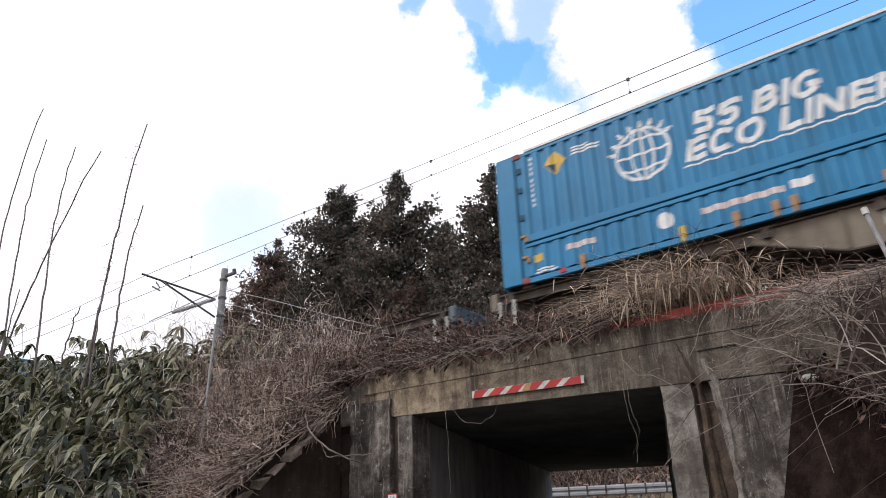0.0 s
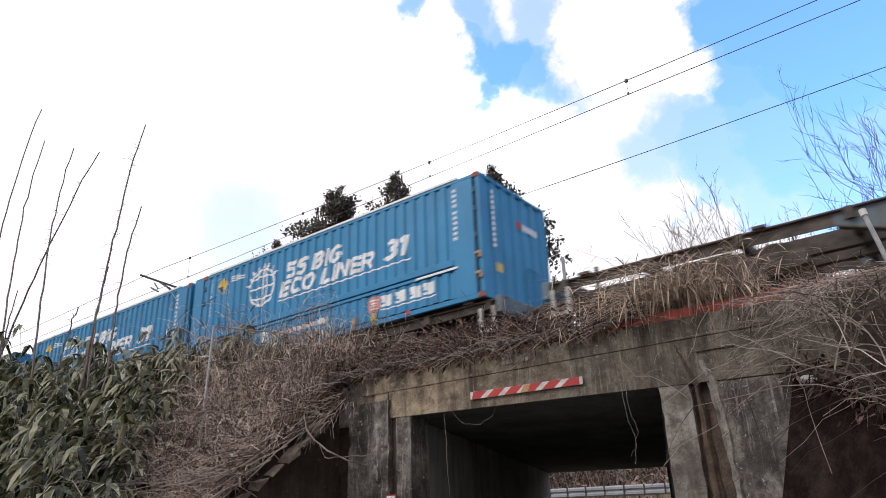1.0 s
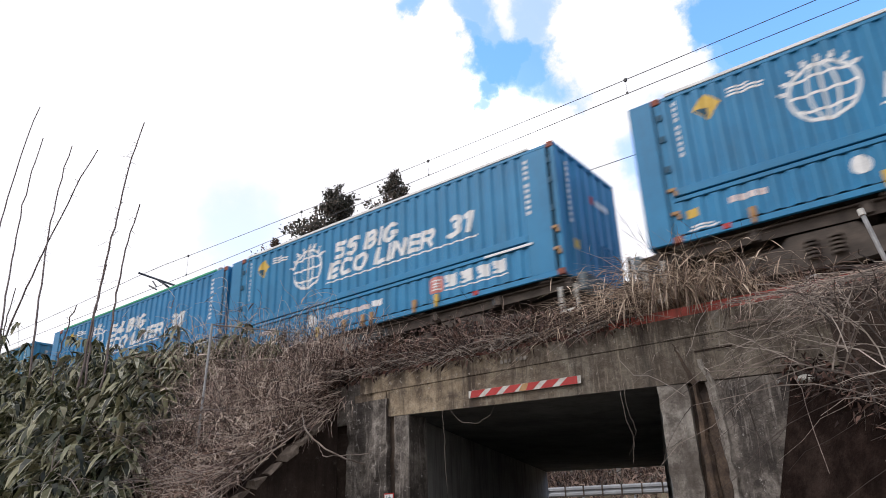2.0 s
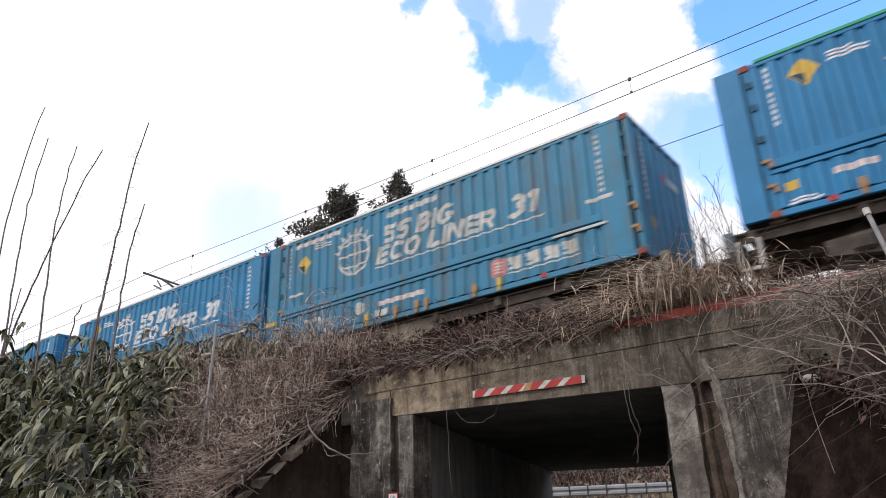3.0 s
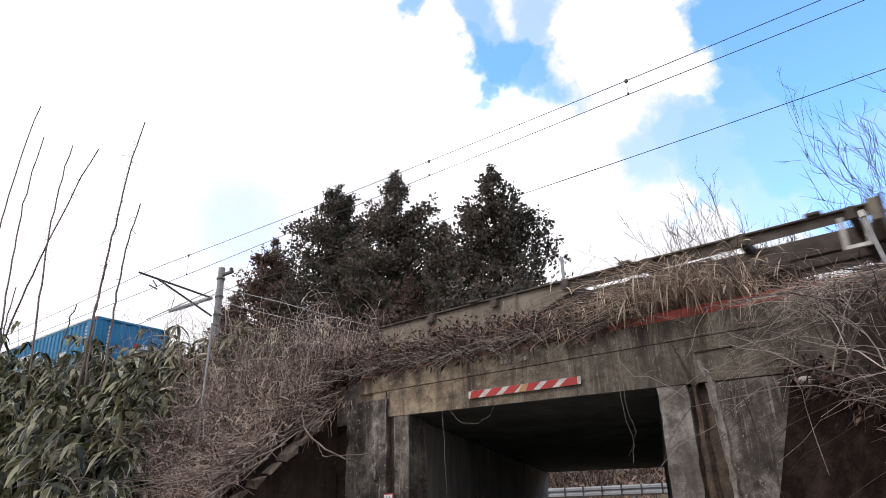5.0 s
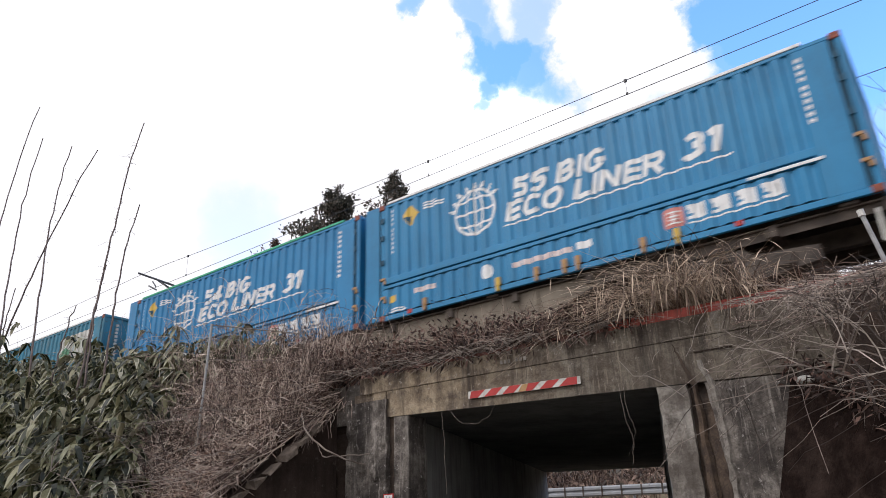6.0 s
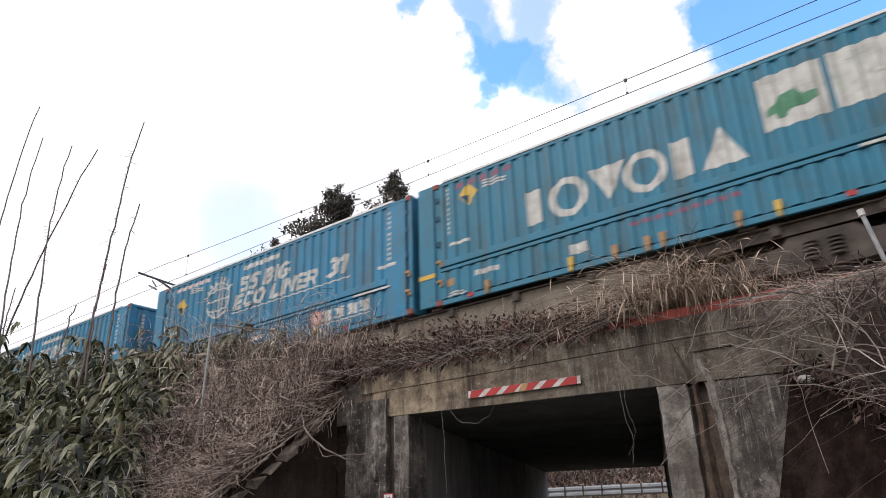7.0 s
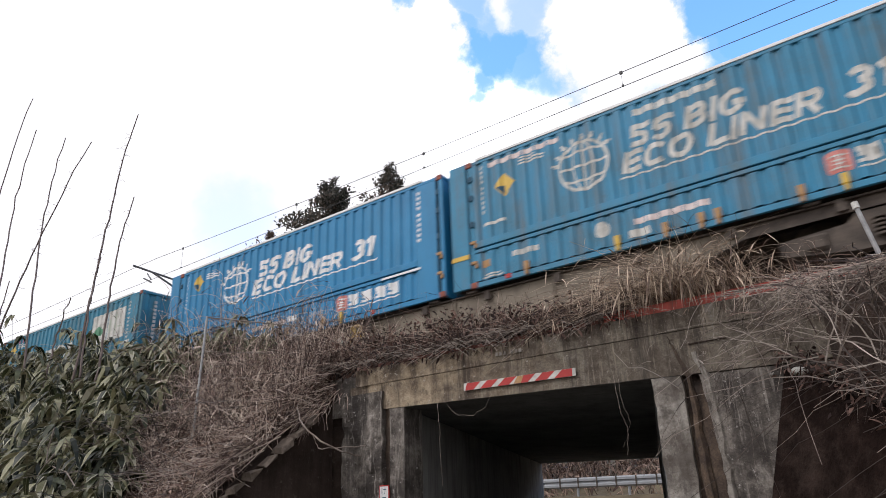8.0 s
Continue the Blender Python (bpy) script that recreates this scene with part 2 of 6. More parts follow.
WIRE = surface("copper_wire_dark", ((0.03, 0.03, 0.032), (0.06, 0.055, 0.055)), 4.0, 0.5, 0.0, metal=0.3)
PORCELAIN = surface("porcelain", ((0.5, 0.5, 0.5), (0.65, 0.65, 0.66)), 4.0, 0.3, 0.0)
GUARD = surface("painted_guard_rail", ((0.26, 0.27, 0.29), (0.38, 0.39, 0.41)), 2.0, 0.6, 0.2, streak=(0.3, 0.28, 0.26), streak_amount=0.4)
BLUE = surface("blue_container_paint", ((0.013, 0.150, 0.31), (0.017, 0.192, 0.385), (0.024, 0.22, 0.43)), 1.2, 0.48, 0.08, per_object=0.10,
               streak=(0.03, 0.12, 0.19), streak_amount=0.35)
BLUE_FRESH = surface("fresh_blue_container_paint", ((0.013, 0.15, 0.315), (0.017, 0.19, 0.40), (0.024, 0.218, 0.445)), 1.2, 0.42, 0.06,
                     streak=(0.02, 0.12, 0.25), streak_amount=0.3)
BLUE_GRIMY = surface("grimy_blue_container_paint", ((0.042, 0.135, 0.195), (0.032, 0.195, 0.325), (0.028, 0.23, 0.405)), 1.6, 0.55, 0.12,
                     streak=(0.13, 0.115, 0.095), streak_amount=0.6)
BLUE_TEAL = surface("dull_teal_container_paint", ((0.035, 0.12, 0.16), (0.027, 0.175, 0.265), (0.025, 0.205, 0.325)), 1.6, 0.55, 0.12,
                    streak=(0.1, 0.1, 0.085), streak_amount=0.5)
# dark blue for hinges and print, and for shadow painted into container recesses
BLUE_DARK = surface("blue_frame_shadow_paint", ((0.008, 0.05, 0.09), (0.012, 0.08, 0.14)), 2.0, 0.6, 0.1)
WHITE_PAINT = surface("white_marking_paint", ((0.55, 0.55, 0.54), (0.74, 0.74, 0.73), (0.8, 0.8, 0.79)), 4.0, 0.55, 0.05)
WHITE_GRIMY = surface("worn_marking_paint", ((0.3, 0.3, 0.28), (0.55, 0.54, 0.5), (0.7, 0.69, 0.66)), 4.0, 0.6, 0.05, streak=(0.25, 0.22, 0.18), streak_amount=0.5)
PINK_LABEL = surface("faded_label", ((0.5, 0.36, 0.33), (0.66, 0.55, 0.52), (0.74, 0.68, 0.66)), 9.0, 0.6, 0.0)
RED_PAINT = surface("red_marking_paint", ((0.33, 0.025, 0.022), (0.46, 0.04, 0.035)), 4.0, 0.55, 0.0)
RED_BADGE = surface("faded_red_badge", ((0.42, 0.13, 0.11), (0.55, 0.2, 0.17), (0.62, 0.3, 0.26)), 5.0, 0.55, 0.0)
RED_FADED = surface("faded_red_lettering", ((0.16, 0.09, 0.14), (0.26, 0.10, 0.15)), 4.0, 0.6, 0.0)
YELLOW = surface("yellow_marking_paint", ((0.5, 0.32, 0.05), (0.68, 0.46, 0.08)), 5.0, 0.5, 0.0)
ORANGE = surface("orange_latch_paint", ((0.27, 0.14, 0.06), (0.46, 0.28, 0.12)), 9.0, 0.6, 0.1)
RED_CAST = surface("red_oxide_casting", ((0.12, 0.04, 0.03), (0.36, 0.1, 0.06)), 9.0, 0.7, 0.2)
GREEN_TRIM = surface("green_trim_paint", ((0.03, 0.3, 0.16), (0.05, 0.42, 0.24)), 4.0, 0.5, 0.0)
GREEN_DRAW = surface("green_printed_picture", ((0.05, 0.16, 0.09), (0.10, 0.28, 0.16)), 6.0, 0.6, 0.0)
PALE_DRAW = surface("pale_printed_lines", ((0.36, 0.40, 0.33), (0.5, 0.53, 0.45)), 6.0, 0.6, 0.0)
WAGON_BLUE = surface("blue_grey_wagon_steel", ((0.06, 0.075, 0.085), (0.10, 0.135, 0.155), (0.14, 0.18, 0.205)), 1.6, 0.6, 0.2, streak=(0.09, 0.07, 0.055), streak_amount=0.6)
WAGON_GREY = surface("dusty_grey_wagon_steel", ((0.1, 0.082, 0.06), (0.19, 0.158, 0.12), (0.26, 0.22, 0.168)), 1.6, 0.7, 0.2, streak=(0.10, 0.075, 0.055), streak_amount=0.6)
RUNNING = surface("brake_dust_steel", ((0.03, 0.025, 0.022), (0.075, 0.06, 0.05), (0.13, 0.105, 0.085)), 4.0, 0.85, 0.4)
STRAW = surface("dry_straw_grass", ((0.13, 0.088, 0.066), (0.34, 0.255, 0.19), (0.62, 0.495, 0.38)), 2.0, 0.8, 0.0, island=0.8, translucent=0.15)
BRUSH = surface("dead_brown_stems", ((0.08, 0.053, 0.046), (0.24, 0.166, 0.142), (0.41, 0.31, 0.255), (0.60, 0.5, 0.42)), 1.5, 0.85, 0.0, island=0.75)
BRIAR = surface("dark_briar_stems", ((0.042, 0.026, 0.022), (0.12, 0.073, 0.06), (0.25, 0.168, 0.138), (0.42, 0.32, 0.26)), 1.5, 0.85, 0.0, island=0.7)
BRIAR_LEAF = surface("dark_withered_leaves", ((0.028, 0.016, 0.014), (0.08, 0.046, 0.037), (0.16, 0.095, 0.075)), 3.0, 0.85, 0.0, island=0.8)
TWIG = surface("grey_brown_twigs", ((0.05, 0.038, 0.033), (0.17, 0.135, 0.115), (0.34, 0.29, 0.25)), 2.0, 0.85, 0.0, island=0.6)
DEAD_LEAF = surface("curled_dead_leaves", ((0.08, 0.052, 0.042), (0.22, 0.142, 0.112), (0.40, 0.285, 0.225)), 3.0, 0.85, 0.0, island=0.8, translucent=0.1)
SASA = surface("bamboo_grass_leaf", ((0.014, 0.018, 0.008), (0.044, 0.052, 0.023), (0.1, 0.106, 0.05), (0.22, 0.21, 0.115)), 2.0, 0.5, 0.0, island=0.62, translucent=0.2)
LEAF_RIM = surface("dry_pale_leaf_edge", ((0.26, 0.235, 0.15), (0.45, 0.42, 0.3), (0.6, 0.57, 0.44)), 2.0, 0.6, 0.0, island=0.6, translucent=0.2)
CULM = surface("bamboo_grass_culm", ((0.07, 0.06, 0.03), (0.17, 0.15, 0.08)), 3.0, 0.6, 0.0, island=0.5)
STALK = surface("bare_stalk_bark", ((0.08, 0.058, 0.055), (0.15, 0.115, 0.105), (0.22, 0.18, 0.165)), 6.0, 0.7, 0.2)
BARK = surface("tree_bark", ((0.035, 0.025, 0.02), (0.085, 0.062, 0.048)), 5.0, 0.95, 0.6, stretch=(1, 1, 0.2))
BARE_BARK = surface("bare_tree_bark", ((0.045, 0.04, 0.042), (0.09, 0.08, 0.082)), 3.0, 0.9, 0.0)
CEDAR = surface("cedar_foliage", ((0.036, 0.037, 0.03), (0.075, 0.072, 0.058), (0.125, 0.108, 0.088), (0.21, 0.155, 0.125)), 0.35, 0.8, 0.0, island=0.35, per_object=0.1, translucent=0.25)
CEDAR_RED = surface("browned_cedar_foliage", ((0.042, 0.034, 0.027), (0.095, 0.07, 0.056), (0.165, 0.108, 0.085), (0.25, 0.155, 0.122)), 0.35, 0.8, 0.0, island=0.35, translucent=0.25)


# ---- mesh helpers ----
rng = np.random.default_rng(7)


def from_arrays(name, verts, faces, material, parent=None, label="", mats=None, face_mats=None):
    me = bpy.data.meshes.new(name)
    me.from_pydata(np.asarray(verts).tolist() if not isinstance(verts, list) else verts, [], np.asarray(faces).tolist() if not isinstance(faces, list) else faces)
    me.materials.append(material)
    ob = new(name, me)
    if parent:
        ob.parent = parent
    if label:
        ob["label"] = label
    return ob


def part(name, bm, material, parent=None, label=""):
    """Links a bmesh as one mesh object under a thing or a part."""
    me = bpy.data.meshes.new(name)
    bmesh.ops.recalc_face_normals(bm, faces=bm.faces[:])
    bm.to_mesh(me)
    bm.free()
    me.materials.append(material)
    ob = new(name, me)
    if parent:
        ob.parent = parent
    if label:
        ob["label"] = label
    return ob


def box(bm, x0, x1, y0, y1, z0, z1, bevel=0.0):
    r = bmesh.ops.create_cube(bm, size=1.0, matrix=Matrix.Translation(((x0 + x1) / 2, (y0 + y1) / 2, (z0 + z1) / 2)) @ Matrix.Diagonal((x1 - x0, y1 - y0, z1 - z0, 1)))
    if bevel:
        es = list({e for v in r["verts"] for e in v.link_edges})
        bmesh.ops.bevel(bm, geom=es, offset=bevel, segments=1, affect="EDGES")
    return bm


def boxed(*a, bevel=0.0):
    return box(bmesh.new(), *a, bevel=bevel)


def rod(bm, p, q, r0, r1=None, sides=8):
    p, q = Vector(p), Vector(q)
    d = q - p
    m = Matrix.Translation((p + q) / 2) @ d.to_track_quat("Z", "Y").to_matrix().to_4x4()
    bmesh.ops.create_cone(bm, cap_ends=True, segments=sides, radius1=r0, radius2=r0 if r1 is None else r1, depth=d.length, matrix=m)
    return bm


def prism(outline, y0, y1):
    """A plate: an outline in x and z, extruded from y0 to y1."""
    bm = bmesh.new()
    a = [bm.verts.new((x, y0, z)) for x, z in outline]
    b = [bm.verts.new((x, y1, z)) for x, z in outline]
    bm.faces.new(a)
    bm.faces.new(b[::-1])
    n = len(a)
    for i in range(n):
        bm.faces.new((a[i], b[i], b[(i + 1) % n], a[(i + 1) % n]))
    return bm


def tubes(pts, radii, sides=3):
    """Many tapered tubes at once: pts (m, n, 3), radii (m, n). Returns vertices and faces."""
    m, n, _ = pts.shape
    axis = pts[:, -1] - pts[:, 0]
    axis /= np.linalg.norm(axis, axis=1, keepdims=True) + 1e-9
    ref = np.where(np.abs(axis[:, 2:3]) > 0.8, [[1.0, 0, 0]], [[0, 0, 1.0]])
    u = np.cross(axis, ref)
    u /= np.linalg.norm(u, axis=1, keepdims=True) + 1e-9
    v = np.cross(axis, u)
    ang = np.arange(sides) * 2 * np.pi / sides
    ring = np.cos(ang)[None, :, None] * u[:, None, :] + np.sin(ang)[None, :, None] * v[:, None, :]
    verts = pts[:, :, None, :] + radii[:, :, None, None] * ring[:, None, :, :]
    idx = np.arange(m * n * sides).reshape(m, n, sides)
    a, b = idx[:, :-1, :], idx[:, 1:, :]
    faces = np.stack([a, np.roll(a, -1, 2), np.roll(b, -1, 2), b], -1).reshape(-1, 4)
    return verts.reshape(-1, 3), faces


def blades(base, way, side, length, width, droop):
    """Many lance-shaped leaves: base, direction and side vectors (m, 3); each folds along its middle and droops to the tip."""
    m = len(base)
    way = way / (np.linalg.norm(way, axis=1, keepdims=True) + 1e-9)
    side = side - (side * way).sum(1, keepdims=True) * way
    side /= np.linalg.norm(side, axis=1, keepdims=True) + 1e-9
    L, W, D = length[:, None], width[:, None], droop[:, None]
    down = np.array([[0, 0, -1.0]])
    c1 = base + way * L * 0.38 + down * D * L * 0.12
    c2 = base + way * L * 0.72 + down * D * L * 0.42
    tip = base + way * L * 0.98 + down * D * L * 0.85
    v = np.stack([base, c1 - side * W / 2, c1 + side * W / 2, c2 - side * W * 0.42, c2 + side * W * 0.42, tip], 1)
    i = np.arange(m)[:, None] * 6
    faces = [(i + np.array([[0, 2, 1]])), (i + np.array([[3, 4, 5]]))]
    quads = i + np.array([[1, 2, 4, 3]])
    return v.reshape(-1, 3), np.concatenate(faces).tolist() + quads.tolist()


def joined(name, pieces, material, parent=None, label=""):
    """One mesh from several (vertices, faces) pairs."""
    vs, fs, o = [], [], 0
    for v, f in pieces:
        vs.append(np.asarray(v))
        f = f if isinstance(f, list) else f.tolist()
        fs += [[k + o for k in q] for q in f]
        o += len(v)
    return from_arrays(name, np.concatenate(vs), fs, material, parent, label)




# ---- ground and embankment ----
TOP = 3.95          # crest of the embankment beside the bridge
RAIL_TOP = 4.45
TRACK_Y = 11.35
FACE_Y = 8.64       # face of the bridge at x = -5
LEAN = radians(1.9)


def slope_height(y):
    """The embankment's section across the track, from the road side to the far side."""
    if y < 3.6:
        return 0.0
    if y < 8.7:
        return TOP - 0.78 * (8.7 - y)
    if y < 16.5:
        return TOP + min(0.15, (y - 8.7) * 0.15)
    return max(0.0, TOP + 0.15 - 0.6 * (y - 16.5))


def ground_height(x, y):
    h = 0.0
    if y > 21.0:
        h = min(1.0, (y - 21.0) / 3.0) * 2.15
    if y > 26.0:
        h += min(1.0, (y - 26.0) / 14.0) * 3.2
    if y > 60.0:
        h += min(1.0, (y - 60.0) / 200.0) * 9.0
    return h + (0.25 * noise.noise(Vector((x * 0.11, y * 0.11, 0.0))) if abs(x) + abs(y) > 30 else 0.0)


def grid_mesh(name, xs, ys, height, material, rough=0.0, skew=None, drop=None):
    vs, fs = [], []
    for j, y in enumerate(ys):
        for x in xs:
            xx = x + (skew(y) if skew else 0.0)
            z = height(xx, y)
            if rough:
                z += rough * noise.noise(Vector((xx * 1.3, y * 1.3, 3.0))) + rough * 0.5 * noise.noise(Vector((xx * 4.1, y * 4.1, 9.0)))
            vs.append((xx, y, z))
    n = len(xs)
    for j in range(len(ys) - 1):
        for i in range(n - 1):
            k = j * n + i
            fs.append((k, k + 1, k + n + 1, k + n))
    if drop is not None:
        # skirt along the x edges, so that the bank is a solid
        for side in (0, n - 1):
            base = len(vs)
            for j, y in enumerate(ys):
                p = vs[j * n + side]
                vs.append((p[0], p[1], drop))
            for j in range(len(ys) - 1):
                fs.append((j * n + side, (j + 1) * n + side, base + j + 1, base + j))
    return from_arrays(name, vs, fs, material)


def spread(a, b, near, far, centre):
    """Ticks from a to b, dense round the centre."""
    t, out = centre, [centre]
    step = near
    while t < b:
        t += step
        step = min(far, step * 1.35)
        out.append(min(t, b))
    t, step = centre, near
    while t > a:
        t -= step
        step = min(far, step * 1.35)
        out.append(max(t, a))
    return sorted(set(out))


ground = grid_mesh("ground", spread(-2500, 2500, 2.0, 500, -5), spread(-2500, 2500, 1.0, 500, 24), ground_height, FIELD)
tagged(ground, "brown winter ground with dry grass", "ground", kind="structure")


def road():
    bm = bmesh.new()
    pts = [(-10.2, 24.0), (-7.0, 14.0), (-5.3, 8.6), (-4.0, 4.0), (-1.5, -1.5), (2.0, -8.0), (8.0, -20.0)]
    prev = None
    for x, y in pts:
        a, b = bm.verts.new((x - 1.9, y, 0.03)), bm.verts.new((x + 1.9, y, 0.03))
        if prev:
            bm.faces.new((prev[0], prev[1], b, a))
        prev = (a, b)
    return tagged(part("road", bm, ASPHALT), "narrow worn asphalt lane through the underpass", "road", kind="structure")


road()
TUNNEL_SHIFT = lambda y: -0.315 * (y - 8.6)     # the underpass runs askew to the track
bank_l = grid_mesh("embankment", [-120, -80, -55, -40, -32, -27] + list(np.arange(-24, -9.2, 0.5)) + [-9.2], list(np.arange(3.4, 22.6, 0.4)),
                   lambda x, y: slope_height(y), SOIL, 0.10, skew=lambda y: TUNNEL_SHIFT(y) + 1.0 if y > 12 else 0.0, drop=-0.2)
tagged(bank_l, "railway embankment of brown soil and leaf litter", "embankment", kind="structure")


bank_r = grid_mesh("embankment", list(np.arange(-1.2, 8, 0.5)) + [10, 14, 20, 30, 50, 80, 120], list(np.arange(3.4, 22.6, 0.4)),
                   lambda x, y: slope_height(y), SOIL, 0.10, skew=lambda y: max(0.0, 8.7 - y) * 1.03 if y < 8.7 else TUNNEL_SHIFT(y), drop=-0.2)
tagged(bank_r, "railway embankment of brown soil beside the bridge", "embankment", kind="structure")


def track():
    bm = bmesh.new()
    sec = [(9.6, TOP - 0.1), (10.2, RAIL_TOP - 0.18), (12.5, RAIL_TOP - 0.18), (13.1, TOP - 0.1)]
    rows = []
    for x in (-150, 120):
        rows.append([bm.verts.new((x, y, z)) for y, z in sec])
    for i in range(3):
        bm.faces.new((rows[0][i], rows[0][i + 1], rows[1][i + 1], rows[1][i]))
    for r in rows:
        bm.faces.new(r)
    bm.faces.new((rows[0][0], rows[0][3], rows[1][3], rows[1][0]))
    tagged(part("track_bed", bm, BALLAST), "bed of grey-brown crushed stone ballast", "track bed", kind="structure")
    for s in (-1, 1):
        y = TRACK_Y + s * 0.56
        bm = bmesh.new()
        box(bm, -150, 120, y - 0.032, y + 0.032, RAIL_TOP - 0.05, RAIL_TOP)
        box(bm, -150, 120, y - 0.009, y + 0.009, RAIL_TOP - 0.14, RAIL_TOP - 0.05)
        box(bm, -150, 120, y - 0.06, y + 0.06, RAIL_TOP - 0.17, RAIL_TOP - 0.14)
        tagged(part("rail", bm, RAIL), "rusty steel running rail", "rail", "rails of the track", kind="structure")


track()


# ---- the underpass bridge ----
def bridge():
    root = new("bridge")
    root.matrix_world = Matrix.Translation((-5.0, FACE_Y, 0)) @ Matrix.Rotation(LEAN, 4, "Z")
    tagged(root, "weathered concrete railway bridge over a narrow underpass", "bridge", kind="structure")
    L, R, SOF = -2.27, 1.75, 3.18
    depth = 13.2
    FALL = 0.0281      # the soffit falls towards the right
    under = lambda x: SOF - 0.015 - FALL * (x + 0.26)
    sh = -0.315 - math.tan(LEAN)

    def slab(name, x0, x1, y0, y1, z0, z1, mat, label="", bevel=0.02, slant=True, fall=False):
        bm = boxed(x0, x1, y0, y1, z0, z1, bevel=bevel)
        if slant:
            for v in bm.verts:
                v.co.x += sh * max(0.0, v.co.y)
        if fall:
            for v in bm.verts:
                v.co.z -= 0.015 + FALL * (v.co.x - sh * max(0.0, v.co.y) + 0.26)
        return part(name, bm, mat, root, label)

    def eroded(name, x0, x1, z0, z1, out, back, mat, label="", amp=0.02, seed=0.0, flare=0.0):
        """A concrete face with a pitted, uneven front."""
        nx, nz = max(3, int((x1 - x0) / 0.06)), max(3, int(((z1(x1) if callable(z1) else z1) - (z0(x0) if callable(z0) else z0)) / 0.07))
        bm = bmesh.new()
        g = []
        for k in range(nz + 1):
            row = []
            for i in range(nx + 1):
                x = x0 + (x1 - x0) * i / nx
                lo, hi = (z0(x) if callable(z0) else z0), (z1(x) if callable(z1) else z1)
                z = lo + (hi - lo) * k / nz
                n = noise.noise(Vector((x * 2.6, z * 2.0, seed))) + 0.6 * noise.noise(Vector((x * 8, z * 6, seed + 5)))
                pit = max(0.0, noise.noise(Vector((x * 4.5, z * 3.4, seed + 9))) - 0.25) * 2.0
                edge = 0.4 if i in (0, nx) or k in (0, nz) else 1.0
                row.append(bm.verts.new((x - flare * max(0.0, 1 - (hi - z) / 1.3) * (1 - i / nx) + (amp * 0.6 * noise.noise(Vector((z * 5, i, seed))) if i in (0, nx) else 0), -out + amp * edge * (n * 0.5 + pit), z)))
            g.append(row)
        for k in range(nz):
            for i in range(nx):
                bm.faces.new((g[k][i], g[k][i + 1], g[k + 1][i + 1], g[k + 1][i]))
        rim = [g[0][i] for i in range(nx + 1)] + [g[k][nx] for k in range(1, nz + 1)] + [g[nz][i] for i in range(nx - 1, -1, -1)] + [g[k][0] for k in range(nz - 1, 0, -1)]
        far = [bm.verts.new((v.co.x, back, v.co.z)) for v in rim]
        for a in range(len(rim)):
            b = (a + 1) % len(rim)
            bm.faces.new((rim[a], far[a], far[b], rim[b]))
        return part(name, bm, mat, root, label)

    # fascia beam in two lifts with a thin joint between them
    eroded("fascia", -2.72, 6.5, under, 3.648, 0.0, 0.5, FASCIA, "tan to grey streaked concrete fascia", 0.014, 1.0)
    eroded("upper_fascia", -3.3, 6.6, 3.655, TOP - 0.02, 0.010, 0.5, FASCIA, "stained upper concrete fascia", 0.012, 2.0)
    slab("joint_filling", -2.98, 6.4, 0.022, 0.48, 3.60, 3.70, CONCRETE_DARK, slant=False, bevel=0)
    # end of the beam where the bank buries it
    eroded("fascia_end", -4.1, -3.302, 3.2, TOP - 0.1, -0.02, 0.5, CONCRETE, "", 0.02, 3.0)
    # steel ballast guard along the edge
    bm = bmesh.new()
    box(bm, 1.2, 6.0, 0.0, 0.012, TOP - 0.06, 4.04)
    box(bm, 1.2, 6.0, 0.0, 0.09, 4.04, 4.052)
    for x in np.arange(1.6, 6.0, 1.1):
        box(bm, x, x + 0.012, 0.012, 0.09, TOP - 0.02, 4.04)
    part("ballast_guard", bm, RED_STEEL, root, "red-painted steel ballast guard")
    bm = boxed(-2.9, 1.1, 0.05, 0.065, TOP - 0.06, 4.0)
    part("ballast_guard", bm, RUST_RED, root, "rusted red steel ballast guard under dead vines")
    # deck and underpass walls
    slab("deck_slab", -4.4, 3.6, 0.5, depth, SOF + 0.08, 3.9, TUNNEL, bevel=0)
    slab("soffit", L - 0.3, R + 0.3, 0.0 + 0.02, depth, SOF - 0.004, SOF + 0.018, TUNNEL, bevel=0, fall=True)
    # left wall in the brightened concrete, right wall in the plain one
    slab("tunnel_wall", L - 0.55, L, 0.45, depth, -0.1, SOF + 0.034, TUNNEL_WALL_LIT, "grey underpass wall")
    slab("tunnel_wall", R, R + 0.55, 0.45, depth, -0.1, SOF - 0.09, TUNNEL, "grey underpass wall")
    # left: broken buttress, rust channel and narrow pier
    eroded("buttress", -3.55, -2.70, -0.1, 3.52, 0.05, 0.45, CONCRETE, "broken streaked grey-brown buttress", 0.11, 4.0)
    eroded("buttress_head", -3.42, -2.74, 3.522, 3.656, 0.0, 0.45, FASCIA, "tan concrete seat over the buttress", 0.03, 4.5)
    eroded("side_wall", -4.0, -3.552, -0.1, 3.5, -0.06, 0.45, CONCRETE_DARK, "dark brown return wall", 0.06, 11.0)
    eroded("channel", -2.70, -2.56, -0.1, 3.45, -0.05, 0.44, RUST_STAIN, "rust-brown water channel", 0.05, 5.0)
    eroded("pier", -2.56, L, -0.1, lambda x: under(x) - 0.012, 0.012, 0.448, CONCRETE, "stained narrow concrete pier", 0.03, 6.0)
